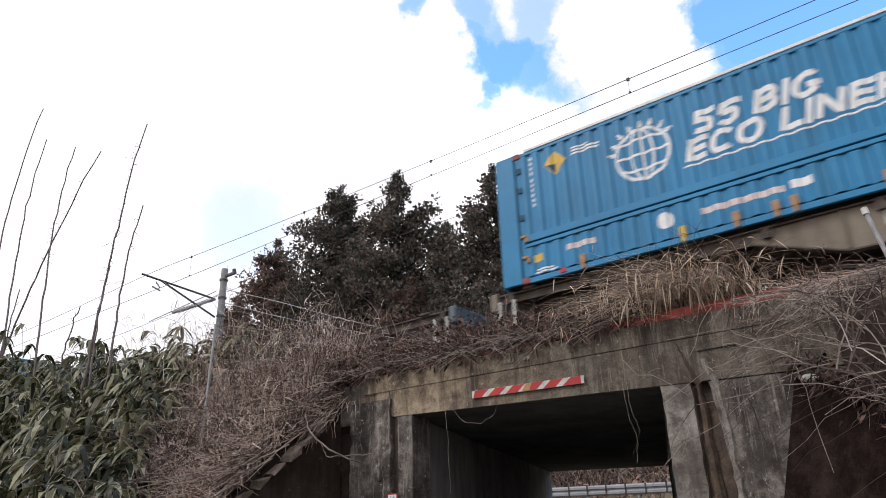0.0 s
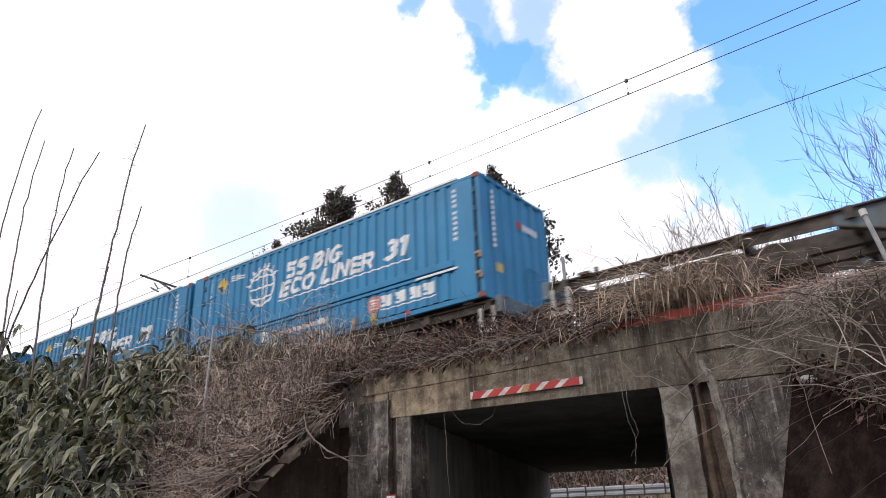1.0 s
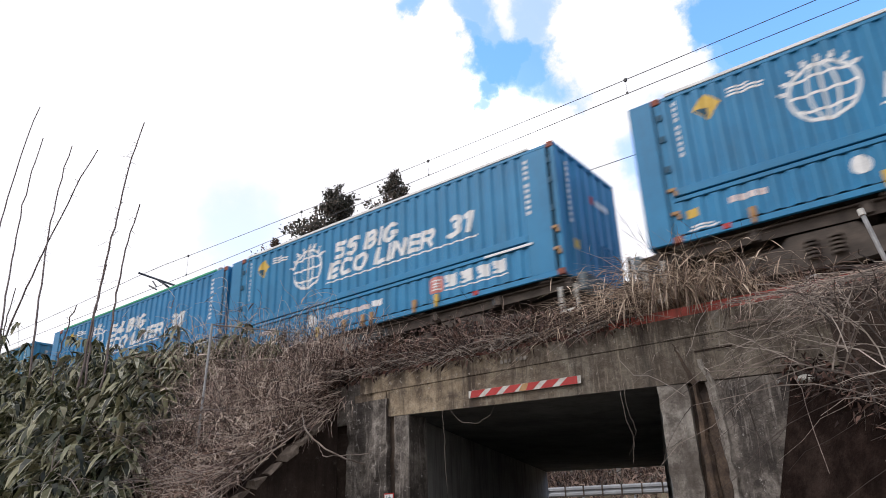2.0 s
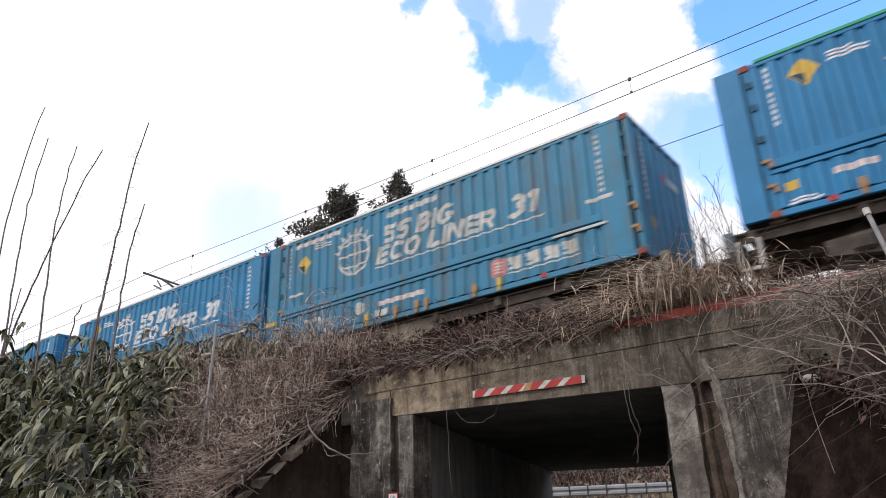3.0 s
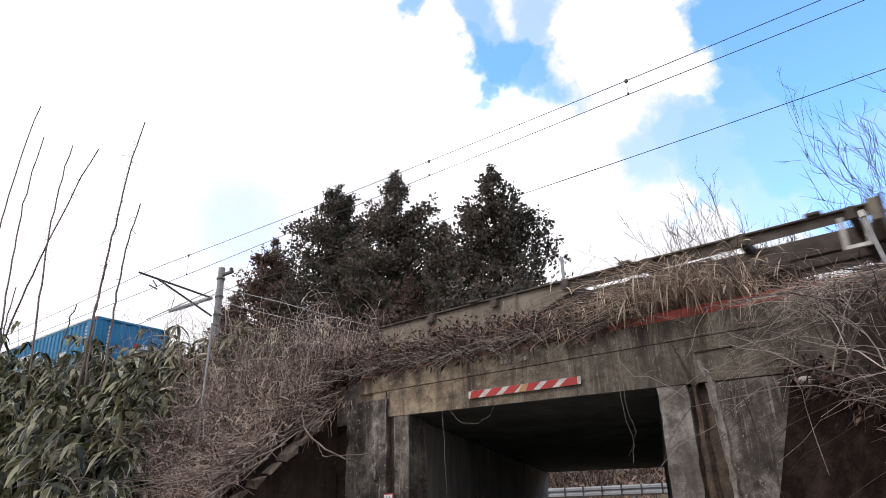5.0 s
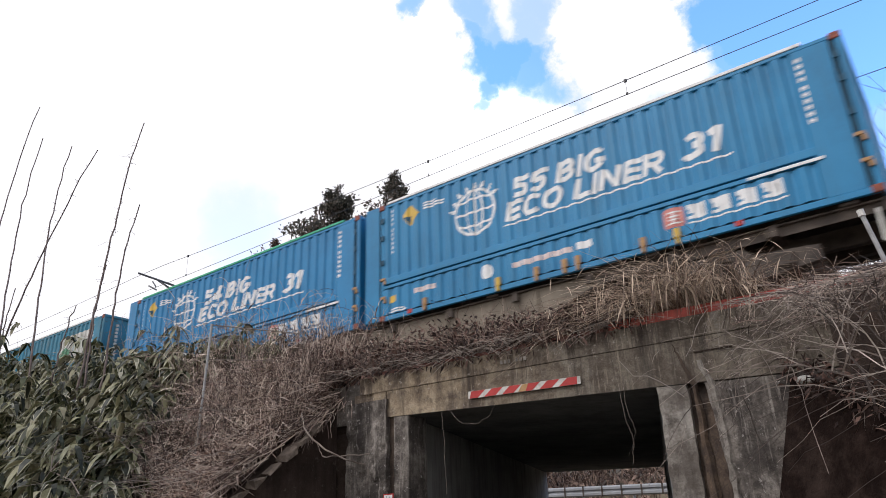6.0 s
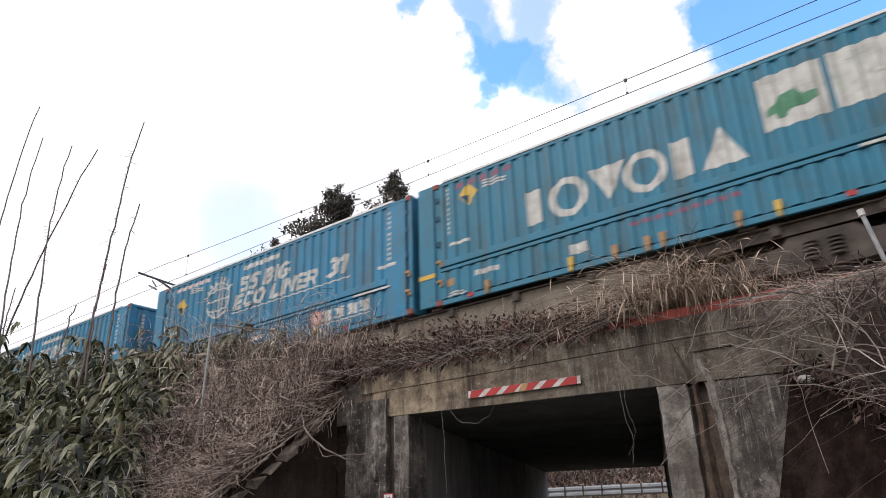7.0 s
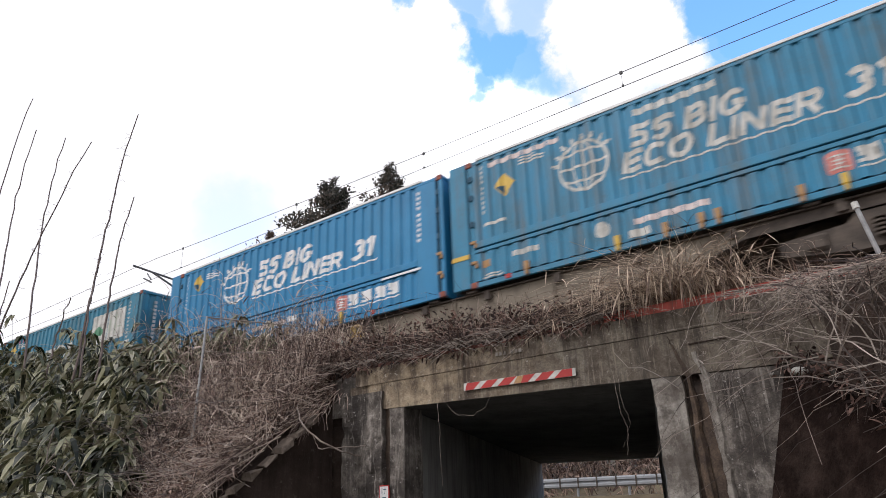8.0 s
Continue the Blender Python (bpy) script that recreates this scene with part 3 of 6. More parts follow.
    # right pier, water channel and abutment
    eroded("pier", R, R + 0.37, -0.1, lambda x: under(x) - 0.012, 0.012, 0.448, CONCRETE_PALE, "pale worn concrete pier", 0.045, 7.0)
    eroded("channel", R + 0.33, R + 0.76, -0.1, SOF + 0.05, -0.07, 0.44, RUST_STAIN, "dark rust-stained water channel", 0.06, 8.0)
    # streak of rust down the middle of the channel
    bm = bmesh.new()
    prev = None
    for k in range(31):
        d = -0.10 + k * 3.2 / 30
        x = R + 0.45 + 0.02 * d + 0.03 * noise.noise(Vector((d * 3, 2, 0)))
        h = 0.03 + 0.035 * min(1.0, max(0.0, d)) + 0.02 * noise.noise(Vector((d * 6, 4, 0)))
        row = [bm.verts.new(q) for q in ((x - h, 0.05, SOF - d), (x - h * 0.5, 0.012, SOF - d), (x + h * 0.4, 0.008, SOF - d), (x + h, 0.05, SOF - d))]
        if prev:
            for a in range(3):
                bm.faces.new((prev[a], prev[a + 1], row[a + 1], row[a]))
        prev = row
    part("rust_crust", bm, RUST_CRUST, root, "rust-brown crust left by running water")
    # crack that feeds it, down the face of the beam
    bm = bmesh.new()
    prev = None
    for k in range(13):
        q = k / 12
        x, z = R + 0.27 + 0.19 * q + 0.025 * noise.noise(Vector((q * 9, 1, 0))), 3.60 - 0.53 * q
        h = 0.006 + 0.03 * q
        row = [bm.verts.new((x - h, -0.014, z)), bm.verts.new((x + h, -0.014, z))]
        if prev:
            bm.faces.new((prev[0], prev[1], row[1], row[0]))
        prev = row
    part("crack", bm, RUST_STAIN, root, "rust-stained crack in the beam")
    part("seam", boxed(R + 0.52, R + 0.98, -0.016, 0.0, 3.455, 3.470), CONCRETE_DARK, root, "dark casting seam")
    # rib of leached lime along the edge of the abutment
    bm = bmesh.new()
    prev = None
    for k in range(41):
        d = -0.18 + k * 3.3 / 40
        x = R + 0.57 + 0.12 * min(1.0, max(0.0, (d + 0.18) / 0.5)) + 0.03 * max(0.0, d) + 0.035 * noise.noise(Vector((d * 4.5, 0, 0)))
        h = 0.05 + 0.035 * noise.noise(Vector((d * 7, 7, 0)))
        row = [bm.verts.new(q) for q in ((x - h, 0.05, SOF - d), (x - h * 0.5, -0.012, SOF - d), (x + h * 0.5, -0.018, SOF - d), (x + h, 0.012, SOF - d))]
        if prev:
            for a in range(3):
                bm.faces.new((prev[a], prev[a + 1], row[a + 1], row[a]))
        prev = row
    part("rib", bm, CONCRETE_PALE, root, "pale leached concrete rib")
    eroded("abutment", R + 0.71, 5.0, -0.1, lambda x: under(x) - 0.012, -0.006, 0.45, CONCRETE, "mottled dark concrete abutment", 0.045, 9.0, 0.12)
    return root


bridge()


def wing_walls():
    """Sloping walls that hold the bank beside the underpass."""
    def wall(name, pts, thick, label, batter=0.0):
        bm = bmesh.new()
        rows = []
        (x0, y0), (x1, y1) = pts[0][:2], pts[-1][:2]
        d = Vector((x1 - x0, y1 - y0, 0)).normalized()
        nrm = Vector((-d.y, d.x, 0)) * thick
        for x, y, z in pts:
            a = Vector((x, y, 0))
            jit = 0.03 * noise.noise(Vector((x * 3, y * 3, 0)))
            foot = Vector((-batter * z, 0, -0.1))
            rows.append([bm.verts.new(a + foot), bm.verts.new(a + Vector((0, 0, z + jit))), bm.verts.new(a + nrm + Vector((0, 0, z + jit))), bm.verts.new(a + nrm + foot)])
        for p, q in zip(rows, rows[1:]):
            for i in range(4):
                bm.faces.new((p[i], p[(i + 1) % 4], q[(i + 1) % 4], q[i]))
        bm.faces.new(rows[0])
        bm.faces.new(rows[-1])
        # the battered wall wears the earth colour with shade painted in
        tagged(part(name, bm, SHADED_EARTH if batter else CONCRETE_DARK), label, "retaining wall", kind="structure")
        if batter:
            return
        # coping of separate worn stones
        bm = bmesh.new()
        r = np.random.default_rng(31)
        n = nrm.normalized()
        for p, q in zip(pts[1:], pts[2:]):
            a, b = Vector(p), Vector(q)
            for f0, f1 in ((0.0, 0.42), (0.48, 0.94)):
                lo, hi = a.lerp(b, f0 + 0.08 * r.random()), a.lerp(b, f1 - 0.10 * r.random())
                up = Vector((0, 0, 0.02 + 0.07 * r.random()))
                tip = Vector((0, 0, 0.07 * (r.random() - 0.5)))
                out = 0.03 + 0.08 * r.random()
                c = []
                for u, t in ((lo, -tip), (hi, tip)):
                    c.append([bm.verts.new(u + e + Vector(r.normal(0, 0.018, 3))) for e in (n * -out, n * -out + up + t, n * (thick * 0.5 - 0.05) + up * 1.2 + t, n * (thick + 0.05) + up + t, n * (thick + 0.05))])
                for i in range(5):
                    bm.faces.new((c[0][i], c[0][(i + 1) % 5], c[1][(i + 1) % 5], c[1][i]))
                bm.faces.new(c[0])
                bm.faces.new(c[1])
        tagged(part("coping", bm, COPING), "worn concrete coping on the wing wall", "coping", kind="structure")

    # left wall faces away from the light; its dark concrete colour carries that shade
    wall("wing_wall", [(-8.85, y, TOP - 0.30 - 0.75 * (8.7 - y)) for y in np.arange(8.55, 4.3, -0.55)], -0.34, "dark brown wing wall stepping down the bank, shade in its colour")
    wall("wing_wall", [(-1.70 + 0.74 * s, 8.72 - 0.7 * s, TOP - 0.95 - 0.5 * s) for s in np.arange(0, 5.1, 1.0)], 0.34, "soil-stained wing wall under brush, with its shade painted dark", 0.30)


wing_walls()


def loose_stone():
    bm = bmesh.new()
    bmesh.ops.create_icosphere(bm, subdivisions=2, radius=0.08)
    for v in bm.verts:
        v.co = Vector((v.co.x * 1.2, v.co.y * 0.7, v.co.z * 0.6)) * (1 + 0.35 * noise.noise(v.co * 14))
    ob = tagged(part("loose_stone", bm, WHITE_GRIMY), "pale lump of stone on the wing wall", "stone")
    ob.matrix_world = pose(-1.515, 8.545, 2.92)


loose_stone()


# ---- the train: containers ----
CL, CW, CH = 9.38, 2.49, 2.60       # length, width, height of a container
HALF = CL / 2
PERIOD, DEEP = 0.272, 0.034
P0 = -HALF + 0.52                    # the corrugated field between the posts
P1 = P0 + 30 * PERIOD
FOLDS = (0.0, 0.118, 0.150, 0.240)   # outer flat, flank, inner flat, flank


def fold_depth(x):
    """How far the corrugated side lies behind its outer plane at x."""
    if x <= P0 or x >= P1:
        return 0.0
    u = (x - P0) % PERIOD
    if u < FOLDS[1]:
        return 0.0
    if u < FOLDS[2]:
        return DEEP * (u - FOLDS[1]) / (FOLDS[2] - FOLDS[1])
    if u < FOLDS[3]:
        return DEEP
    return DEEP * (1 - (u - FOLDS[3]) / (PERIOD - FOLDS[3]))


def fold_lines(x0, x1):
    out, k = [], 0
    while P0 + k * PERIOD < x1:
        out += [P0 + k * PERIOD + f for f in FOLDS if x0 < P0 + k * PERIOD + f < x1]
        k += 1
    return out


def corrugated(x0, x1, y, z0, z1, sign=-1):
    bm = bmesh.new()
    prev = None
    for x in [x0] + fold_lines(x0, x1) + [x1]:
        d = fold_depth(x)
        pair = [bm.verts.new((x, y - sign * d, z0)), bm.verts.new((x, y - sign * d, z1))]
        if prev:
            bm.faces.new((prev[0], pair[0], pair[1], prev[1]))
        prev = pair
    return bm


def lay_on_side(bm, lift=0.004):
    """Bends a flat marking, drawn in x and z, over the folds of the near side."""
    bmesh.ops.triangulate(bm, faces=bm.faces[:])
    xs = [v.co.x for v in bm.verts]
    for x in fold_lines(min(xs), max(xs)):
        bmesh.ops.bisect_plane(bm, geom=bm.verts[:] + bm.edges[:] + bm.faces[:], plane_co=(x, 0, 0), plane_no=(1, 0, 0))
    for v in bm.verts:
        v.co.y = -CW / 2 + fold_depth(v.co.x) - lift - v.co.y
    return bm


def flat(bm, pts):
    bm.faces.new([bm.verts.new((x, 0, z)) for x, z in pts])
    return bm


def bars(cells):
    bm = bmesh.new()
    for x0, x1, z0, z1 in cells:
        flat(bm, [(x0, z0), (x1, z0), (x1, z1), (x0, z1)])
    return bm


def lettering(text, x0, x1, z0, height, shear=0.0, weight=0.0):
    """Words as flat mesh in x and z, fitted between x0 and x1."""
    cu = bpy.data.curves.new("words", "FONT")
    cu.body, cu.shear, cu.offset, cu.resolution_u = text, shear, weight, 3
    ob = new("words", cu)
    bpy.context.view_layer.update()
    me = bpy.data.meshes.new_from_object(ob.evaluated_get(bpy.context.evaluated_depsgraph_get()))
    bpy.data.objects.remove(ob)
    bm = bmesh.new()
    bm.from_mesh(me)
    bpy.data.meshes.remove(me)
    xs, ys = [v.co.x for v in bm.verts], [v.co.y for v in bm.verts]
    a, b, c, d = min(xs), max(xs), min(ys), max(ys)
    for v in bm.verts:
        x, z = x0 + (v.co.x - a) / (b - a) * (x1 - x0), z0 + (v.co.y - c) / (d - c) * height
        v.co = (x, 0, z)
    return bm


def thick_line(bm, pts, wide, lift):
    """A bold stroke along a line of points, mitred at the bends."""
    rows = []
    for i, p in enumerate(pts):
        a, b = Vector(pts[max(0, i - 1)]), Vector(pts[min(len(pts) - 1, i + 1)])
        d = (b - a).normalized()
        n = Vector((-d.y, d.x))
        if 0 < i < len(pts) - 1:
            e = (Vector(p) - a).normalized()
            n /= max(0.7, n.dot(Vector((-e.y, e.x))))
        rows.append([bm.verts.new((p[0] + s * n.x * wide / 2, lift, p[1] + s * n.y * wide / 2)) for s in (-1, 1)])
    for p, q in zip(rows, rows[1:]):
        bm.faces.new((p[0], p[1], q[1], q[0]))


def bow(cx, cz, rx, rz, a0, a1, n=14):
    return [(cx + rx * math.copysign(abs(math.cos(t)) ** 0.8, math.cos(t)), cz + rz * math.copysign(abs(math.sin(t)) ** 0.8, math.sin(t)))
            for t in (radians(a0 + (a1 - a0) * i / n) for i in range(n + 1))]


# bold letters in a box one unit high: advance, strokes
GLYPHS = {
    "E": (0.68, ([(0.11, 0), (0.11, 1)], [(0.2, 0.89), (0.64, 0.89)], [(0.2, 0.5), (0.60, 0.5)], [(0.2, 0.11), (0.64, 0.11)])),
    "L": (0.64, ([(0.11, 0), (0.11, 1)], [(0.2, 0.11), (0.62, 0.11)])),
    "I": (0.30, ([(0.13, 0), (0.13, 1)],)),
    "N": (0.84, ([(0.11, 0), (0.11, 1)], [(0.12, 0.95), (0.66, 0.05)], [(0.67, 0), (0.67, 1)])),
    "O": (0.88, (bow(0.41, 0.5, 0.30, 0.39, 0, 360, 28),)),
    "C": (0.82, (bow(0.41, 0.5, 0.30, 0.39, 42, 318, 22),)),
    "G": (0.88, (bow(0.41, 0.5, 0.30, 0.39, 42, 335, 22), [(0.44, 0.44), (0.80, 0.44)])),
    "B": (0.78, ([(0.11, 0), (0.11, 1)], [(0.2, 0.89)] + bow(0.38, 0.70, 0.20, 0.19, 90, -90, 10) + [(0.2, 0.51)], [(0.2, 0.50)] + bow(0.40, 0.31, 0.22, 0.20, 90, -90, 10) + [(0.2, 0.11)])),
    "R": (0.80, ([(0.11, 0), (0.11, 1)], [(0.2, 0.89)] + bow(0.40, 0.68, 0.22, 0.21, 90, -90, 10) + [(0.2, 0.47)], [(0.36, 0.46), (0.66, 0.0)])),
    "5": (0.76, ([(0.18, 0.89), (0.68, 0.89)], [(0.17, 0.99), (0.15, 0.48)], [(0.15, 0.55)] + bow(0.36, 0.34, 0.23, 0.23, 100, -150, 16))),
    "4": (0.80, ([(0.52, 0), (0.52, 1)], [(0.48, 0.95), (0.08, 0.32)], [(0.03, 0.30), (0.74, 0.30)])),
    "3": (0.78, (bow(0.36, 0.70, 0.22, 0.19, 150, -85, 14), bow(0.36, 0.31, 0.25, 0.20, 88, -150, 14))),
    "1": (0.50, ([(0.30, 0), (0.30, 1)], [(0.30, 0.91), (0.04, 0.74)])),
}


def block_words(text, x0, z0, height, wide_by, slant=0.25):
    """Heavy slanted capitals as flat mesh in x and z."""
    bm = bmesh.new()
    x, k = 0.0, 0
    for ch in text:
        wide, strokes = GLYPHS[ch]
        for pts in strokes:
            thick_line(bm, [(x0 + (x + px) * height * wide_by + slant * pz * height, z0 + pz * height) for px, pz in pts], 0.245 * height, 0.0006 * (k % 5))
            k += 1
        x += wide
    return bm


def ring(bm, cx, cz, rx, rz, w, n=32, a0=0.0, a1=2 * math.pi):
    full = abs(a1 - a0 - 2 * math.pi) < 1e-6
    rows = []
    for i in range(n if full else n + 1):
        t = a0 + (a1 - a0) * i / n
        rows.append([bm.verts.new((cx + (rx + s * w / 2) * math.cos(t), 0, cz + (rz + s * w / 2) * math.sin(t))) for s in (-1, 1)])
    for i in range(n):
        p, q = rows[i], rows[(i + 1) % len(rows)]
        bm.faces.new((p[0], p[1], q[1], q[0]))
    return bm


def globe(cx, cz, r):
    bm = ring(bmesh.new(), cx, cz, r, r, 0.055)
    ring(bm, cx, cz, r * 0.42, r, 0.04, 28)
    for k in (-0.52, 0.0, 0.52):
        h = r * math.sqrt(1 - k * k) - 0.02
        n = 10
        prev = None
        for i in range(n + 1):
            x = -h + 2 * h * i / n
            z = cz + k * r + 0.10 * r * ((x / h) ** 2 - 1) * (-1 if k > 0 else 1 if k < 0 else 0)
            pair = [bm.verts.new((cx + x, 0, z - 0.022)), bm.verts.new((cx + x, 0, z + 0.022))]
            if prev:
                bm.faces.new((prev[0], pair[0], pair[1], prev[1]))
            prev = pair
    flat(bm, [(cx - 0.02, cz - r), (cx + 0.02, cz - r), (cx + 0.02, cz + r), (cx - 0.02, cz + r)])
    return bm


def sparks(cx, cz, r):
    """Small chips that fan out over the globe."""
    bm = bmesh.new()
    for deg in (165, 148, 128, 108, 88, 68, 48, 30):
        t = radians(deg)
        for rad, s in ((r * 1.16, 0.045), (r * 1.30, 0.025)):
            x, z = cx + rad * math.cos(t), cz + rad * math.sin(t)
            flat(bm, [(x - s, z - s * 0.6), (x + s * 0.7, z - s * 0.9), (x + s, z + s * 0.7), (x - s * 0.6, z + s)])
    return bm


def make_container(style):
    """style: plain, green (green roof trim), grimy, or motor (white blocks and a printed picture)."""
    grimy = style in ("grimy", "motor")
    body = {"green": BLUE_FRESH, "grimy": BLUE_GRIMY, "motor": BLUE_TEAL}.get(style, BLUE)
    white = WHITE_GRIMY if grimy else WHITE_PAINT
    root = new("freight_container")
    words = {"plain": "blue corrugated steel freight container with large white lettering",
             "green": "bright blue corrugated freight container with green roof trim and white lettering",
             "grimy": "grimy blue corrugated freight container with worn white lettering",
             "motor": "grimy blue freight container with white shapes and printed panels"}
    tagged(root, words[style], "container", "containers on the train")
    w = CW / 2
    def edge(s, x0, x1, inn, out, z0, z1, bevel=0.0):
        """A bar along a side wall, from inn behind its plane to out before it."""
        return boxed(x0, x1, -w - out if s < 0 else w - inn, -w + inn if s < 0 else w + out, z0, z1, bevel=bevel)

    for s in (-1, 1):
        part("upper_side_panel", corrugated(P0, P1, s * w, 0.90, 2.50, s), body, root)
        part("lower_side_panel", corrugated(P0, P1, s * w, 0.13, 0.66, s), body, root)
        part("middle_rail", edge(s, P0, P1, 0.06, 0.014, 0.765, 0.90, 0.01), body, root)
        part("door_sill", edge(s, P0, P1, 0.06, 0.004, 0.675, 0.745, 0.008), body, root)
        # dark strips behind the panel edges, added to deepen shadow in the flutes
        part("door_seal", edge(s, P0, P1, 0.07, -0.045, 0.60, 0.80), BLUE_DARK, root)
        part("bottom_rail", edge(s, -HALF + 0.45, HALF - 0.02, 0.06, 0.008, 0.0, 0.10, 0.01), body, root)
        part("bottom_seal", edge(s, P0, P1, 0.07, -0.04, 0.08, 0.16), BLUE_DARK, root)
        part("roof_seal", edge(s, P0, P1, 0.07, -0.04, 2.46, 2.54), BLUE_DARK, root)
        part("roof_rail", edge(s, -HALF + 0.45, HALF - 0.02, 0.06, 0.0, 2.50, 2.568, 0.008), body, root)
        part("roof_trim", edge(s, -HALF + 0.62, HALF - 0.52, 0.05, 0.014, 2.566, 2.622, 0.006), GREEN_TRIM if style == "green" else WHITE_PAINT, root,
             "green roof trim" if style == "green" else "white roof trim")
        # flat end panel, then the post with its dark hinge gap
        part("corner_panel", edge(s, -HALF, -HALF + 0.40, 0.06, 0.012, 0.02, 2.585, 0.012), body, root)
        part("corner_post", edge(s, -HALF + 0.43, -HALF + 0.515, 0.06, 0.0, 0.02, 2.56, 0.01), body, root)
        part("corner_post", edge(s, HALF - 0.10, HALF, 0.06, 0.008, 0.02, 2.585, 0.012), body, root)
        part("corner_panel", edge(s, P1, HALF - 0.185, 0.06, 0.0, 0.10, 2.50, 0.004), body, root)
        # dark strips set back in the hinge gaps stand in for their shade
        part("hinge_gap", edge(s, -HALF + 0.39, -HALF + 0.44, 0.06, -0.02, 0.05, 2.55), BLUE_DARK, root)
        part("hinge_gap", edge(s, HALF - 0.18, HALF - 0.09, 0.07, -0.025, 0.05, 2.55), BLUE_DARK, root)
        for x in (-HALF + 0.405, HALF - 0.165):
            part("hinge_rod", rod(bmesh.new(), (x + 0.02, s * (w + 0.004), 0.12), (x + 0.02, s * (w + 0.004), 2.45), 0.014, sides=6), BLUE_DARK, root)
    # end walls, corrugated upright
    for e in (-1, 1):
        bm = bmesh.new()
        prev = None
        k = 0
        y = -w + 0.06
        while y < w - 0.06:
            d = (0.0, 0.0, 0.035, 0.035)[k % 4]
            pair = [bm.verts.new((e * (HALF - 0.02 - d), y, z)) for z in (0.10, 2.52)]
            if prev:
                bm.faces.new((prev[0], pair[0], pair[1], prev[1]))
            prev = pair
            y += (0.15, 0.035, 0.15, 0.035)[k % 4]
            k += 1
        pair = [bm.verts.new((e * (HALF - 0.02), w - 0.05, z)) for z in (0.10, 2.52)]
        bm.faces.new((prev[0], pair[0], pair[1], prev[1]))
        part("end_wall", bm, body, root)
        part("end_header", boxed(e * HALF - 0.05, e * HALF, -w + 0.05, w - 0.05, 2.50, 2.58, bevel=0.01) if e > 0 else boxed(-HALF, -HALF + 0.05, -w + 0.05, w - 0.05, 2.50, 2.58, bevel=0.01), body, root)
        part("end_sill", boxed(e * HALF - 0.05, e * HALF, -w + 0.05, w - 0.05, 0.0, 0.12, bevel=0.01) if e > 0 else boxed(-HALF, -HALF + 0.05, -w + 0.05, w - 0.05, 0.0, 0.12, bevel=0.01), body, root)
    bm = bmesh.new()
    box(bm, -HALF + 0.04, HALF - 0.04, -w + 0.04, w - 0.04, 2.545, 2.57)
    for x in np.arange(-HALF + 0.3, HALF - 0.2, 0.3):
        box(bm, x, x + 0.12, -w + 0.06, w - 0.06, 2.57, 2.585)
    part("roof", bm, WHITE_GRIMY if style != "green" else body, root, "pale ribbed roof")
    part("floor", boxed(-HALF + 0.04, HALF - 0.04, -w + 0.05, w - 0.05, 0.03, 0.09), RUNNING, root)
    # castings, latches and hinges
    for x in (-HALF + 0.40, HALF - 0.16):
        for s in (-1, 1):
            for z in (0.0, 2.47):
                part("corner_casting", boxed(x, x + 0.15, s * w - 0.08 if s > 0 else -w - 0.022, w + 0.022 if s > 0 else -w + 0.08, z, z + 0.115, bevel=0.012), RED_CAST, root, "red oxide corner casting")
    for x, zs in ((-HALF + 0.44, (0.86, 0.46)), (HALF - 0.19, (0.86, 0.46))):
        for z in zs:
            bm = boxed(x, x + 0.13, -w - 0.035, -w, z, z + 0.06, bevel=0.01)
            box(bm, x + 0.09, x + 0.15, -w - 0.04, -w, z - 0.09, z + 0.0, bevel=0.01)
            part("door_latch", bm, ORANGE, root, "orange door latch")
        for z in (2.15, 1.75, 1.2):
            part("hinge", boxed(x + 0.02, x + 0.10, -w - 0.03, -w, z, z + 0.12, bevel=0.01), BLUE_DARK, root)
    for m in (1.55, 3.25, 4.05, 4.6, 4.85, 6.0, 6.55):
        bm = boxed(m - HALF, m - HALF + 0.10, -w - 0.045, -w + 0.01, 0.10, 0.26, bevel=0.01)
        box(bm, m - HALF + 0.02, m - HALF + 0.08, -w - 0.06, -w + 0.01, 0.0, 0.10, bevel=0.008)
        part("stay_latch", bm, ORANGE if m not in (3.25, 6.55) else YELLOW, root, "rusty orange stay latch")
    for m in (1.15, 7.45):
        part("drain_cover", boxed(m - HALF, m - HALF + 0.12, -w - 0.02, -w + 0.0, 0.03, 0.12, bevel=0.01), RED_PAINT, root, "small red plate")

    def mark(name, bm, material, label=""):
        return part(name, lay_on_side(bm), material, root, label)

    o = -HALF
    dz = 1.88 if style == "grimy" else 2.14
    mark("diamond_sign", flat(bmesh.new(), [(o + 1.02, dz), (o + 1.25, dz - 0.24), (o + 1.48, dz), (o + 1.25, dz + 0.24)]), YELLOW, "yellow diamond sign")
    bm = flat(bmesh.new(), [(o + 1.06, dz - 0.02), (o + 1.25, dz - 0.21), (o + 1.25, dz - 0.02)])
    part("diamond_shade", lay_on_side(bm, 0.007), BLUE_DARK, root)
    for z in (2.36, 2.26, 2.16, 2.06, 1.92, 1.82, 1.72, 1.62, 1.52, 1.42):
        mark("serial_mark", bars([(o + 0.72, o + 0.745, z, z + 0.07), (o + 0.762, o + 0.79, z, z + 0.07), (o + 0.745, o + 0.762, z + 0.028, z + 0.045)]), white)
    for z in (2.30, 2.19, 2.08, 1.97, 1.82, 1.71, 1.60, 1.49, 1.38, 1.27):
        mark("serial_mark", bars([(HALF - 0.67, HALF - 0.645, z, z + 0.075), (HALF - 0.61, HALF - 0.58, z, z + 0.075), (HALF - 0.645, HALF - 0.61, z + 0.03, z + 0.05)]), white)
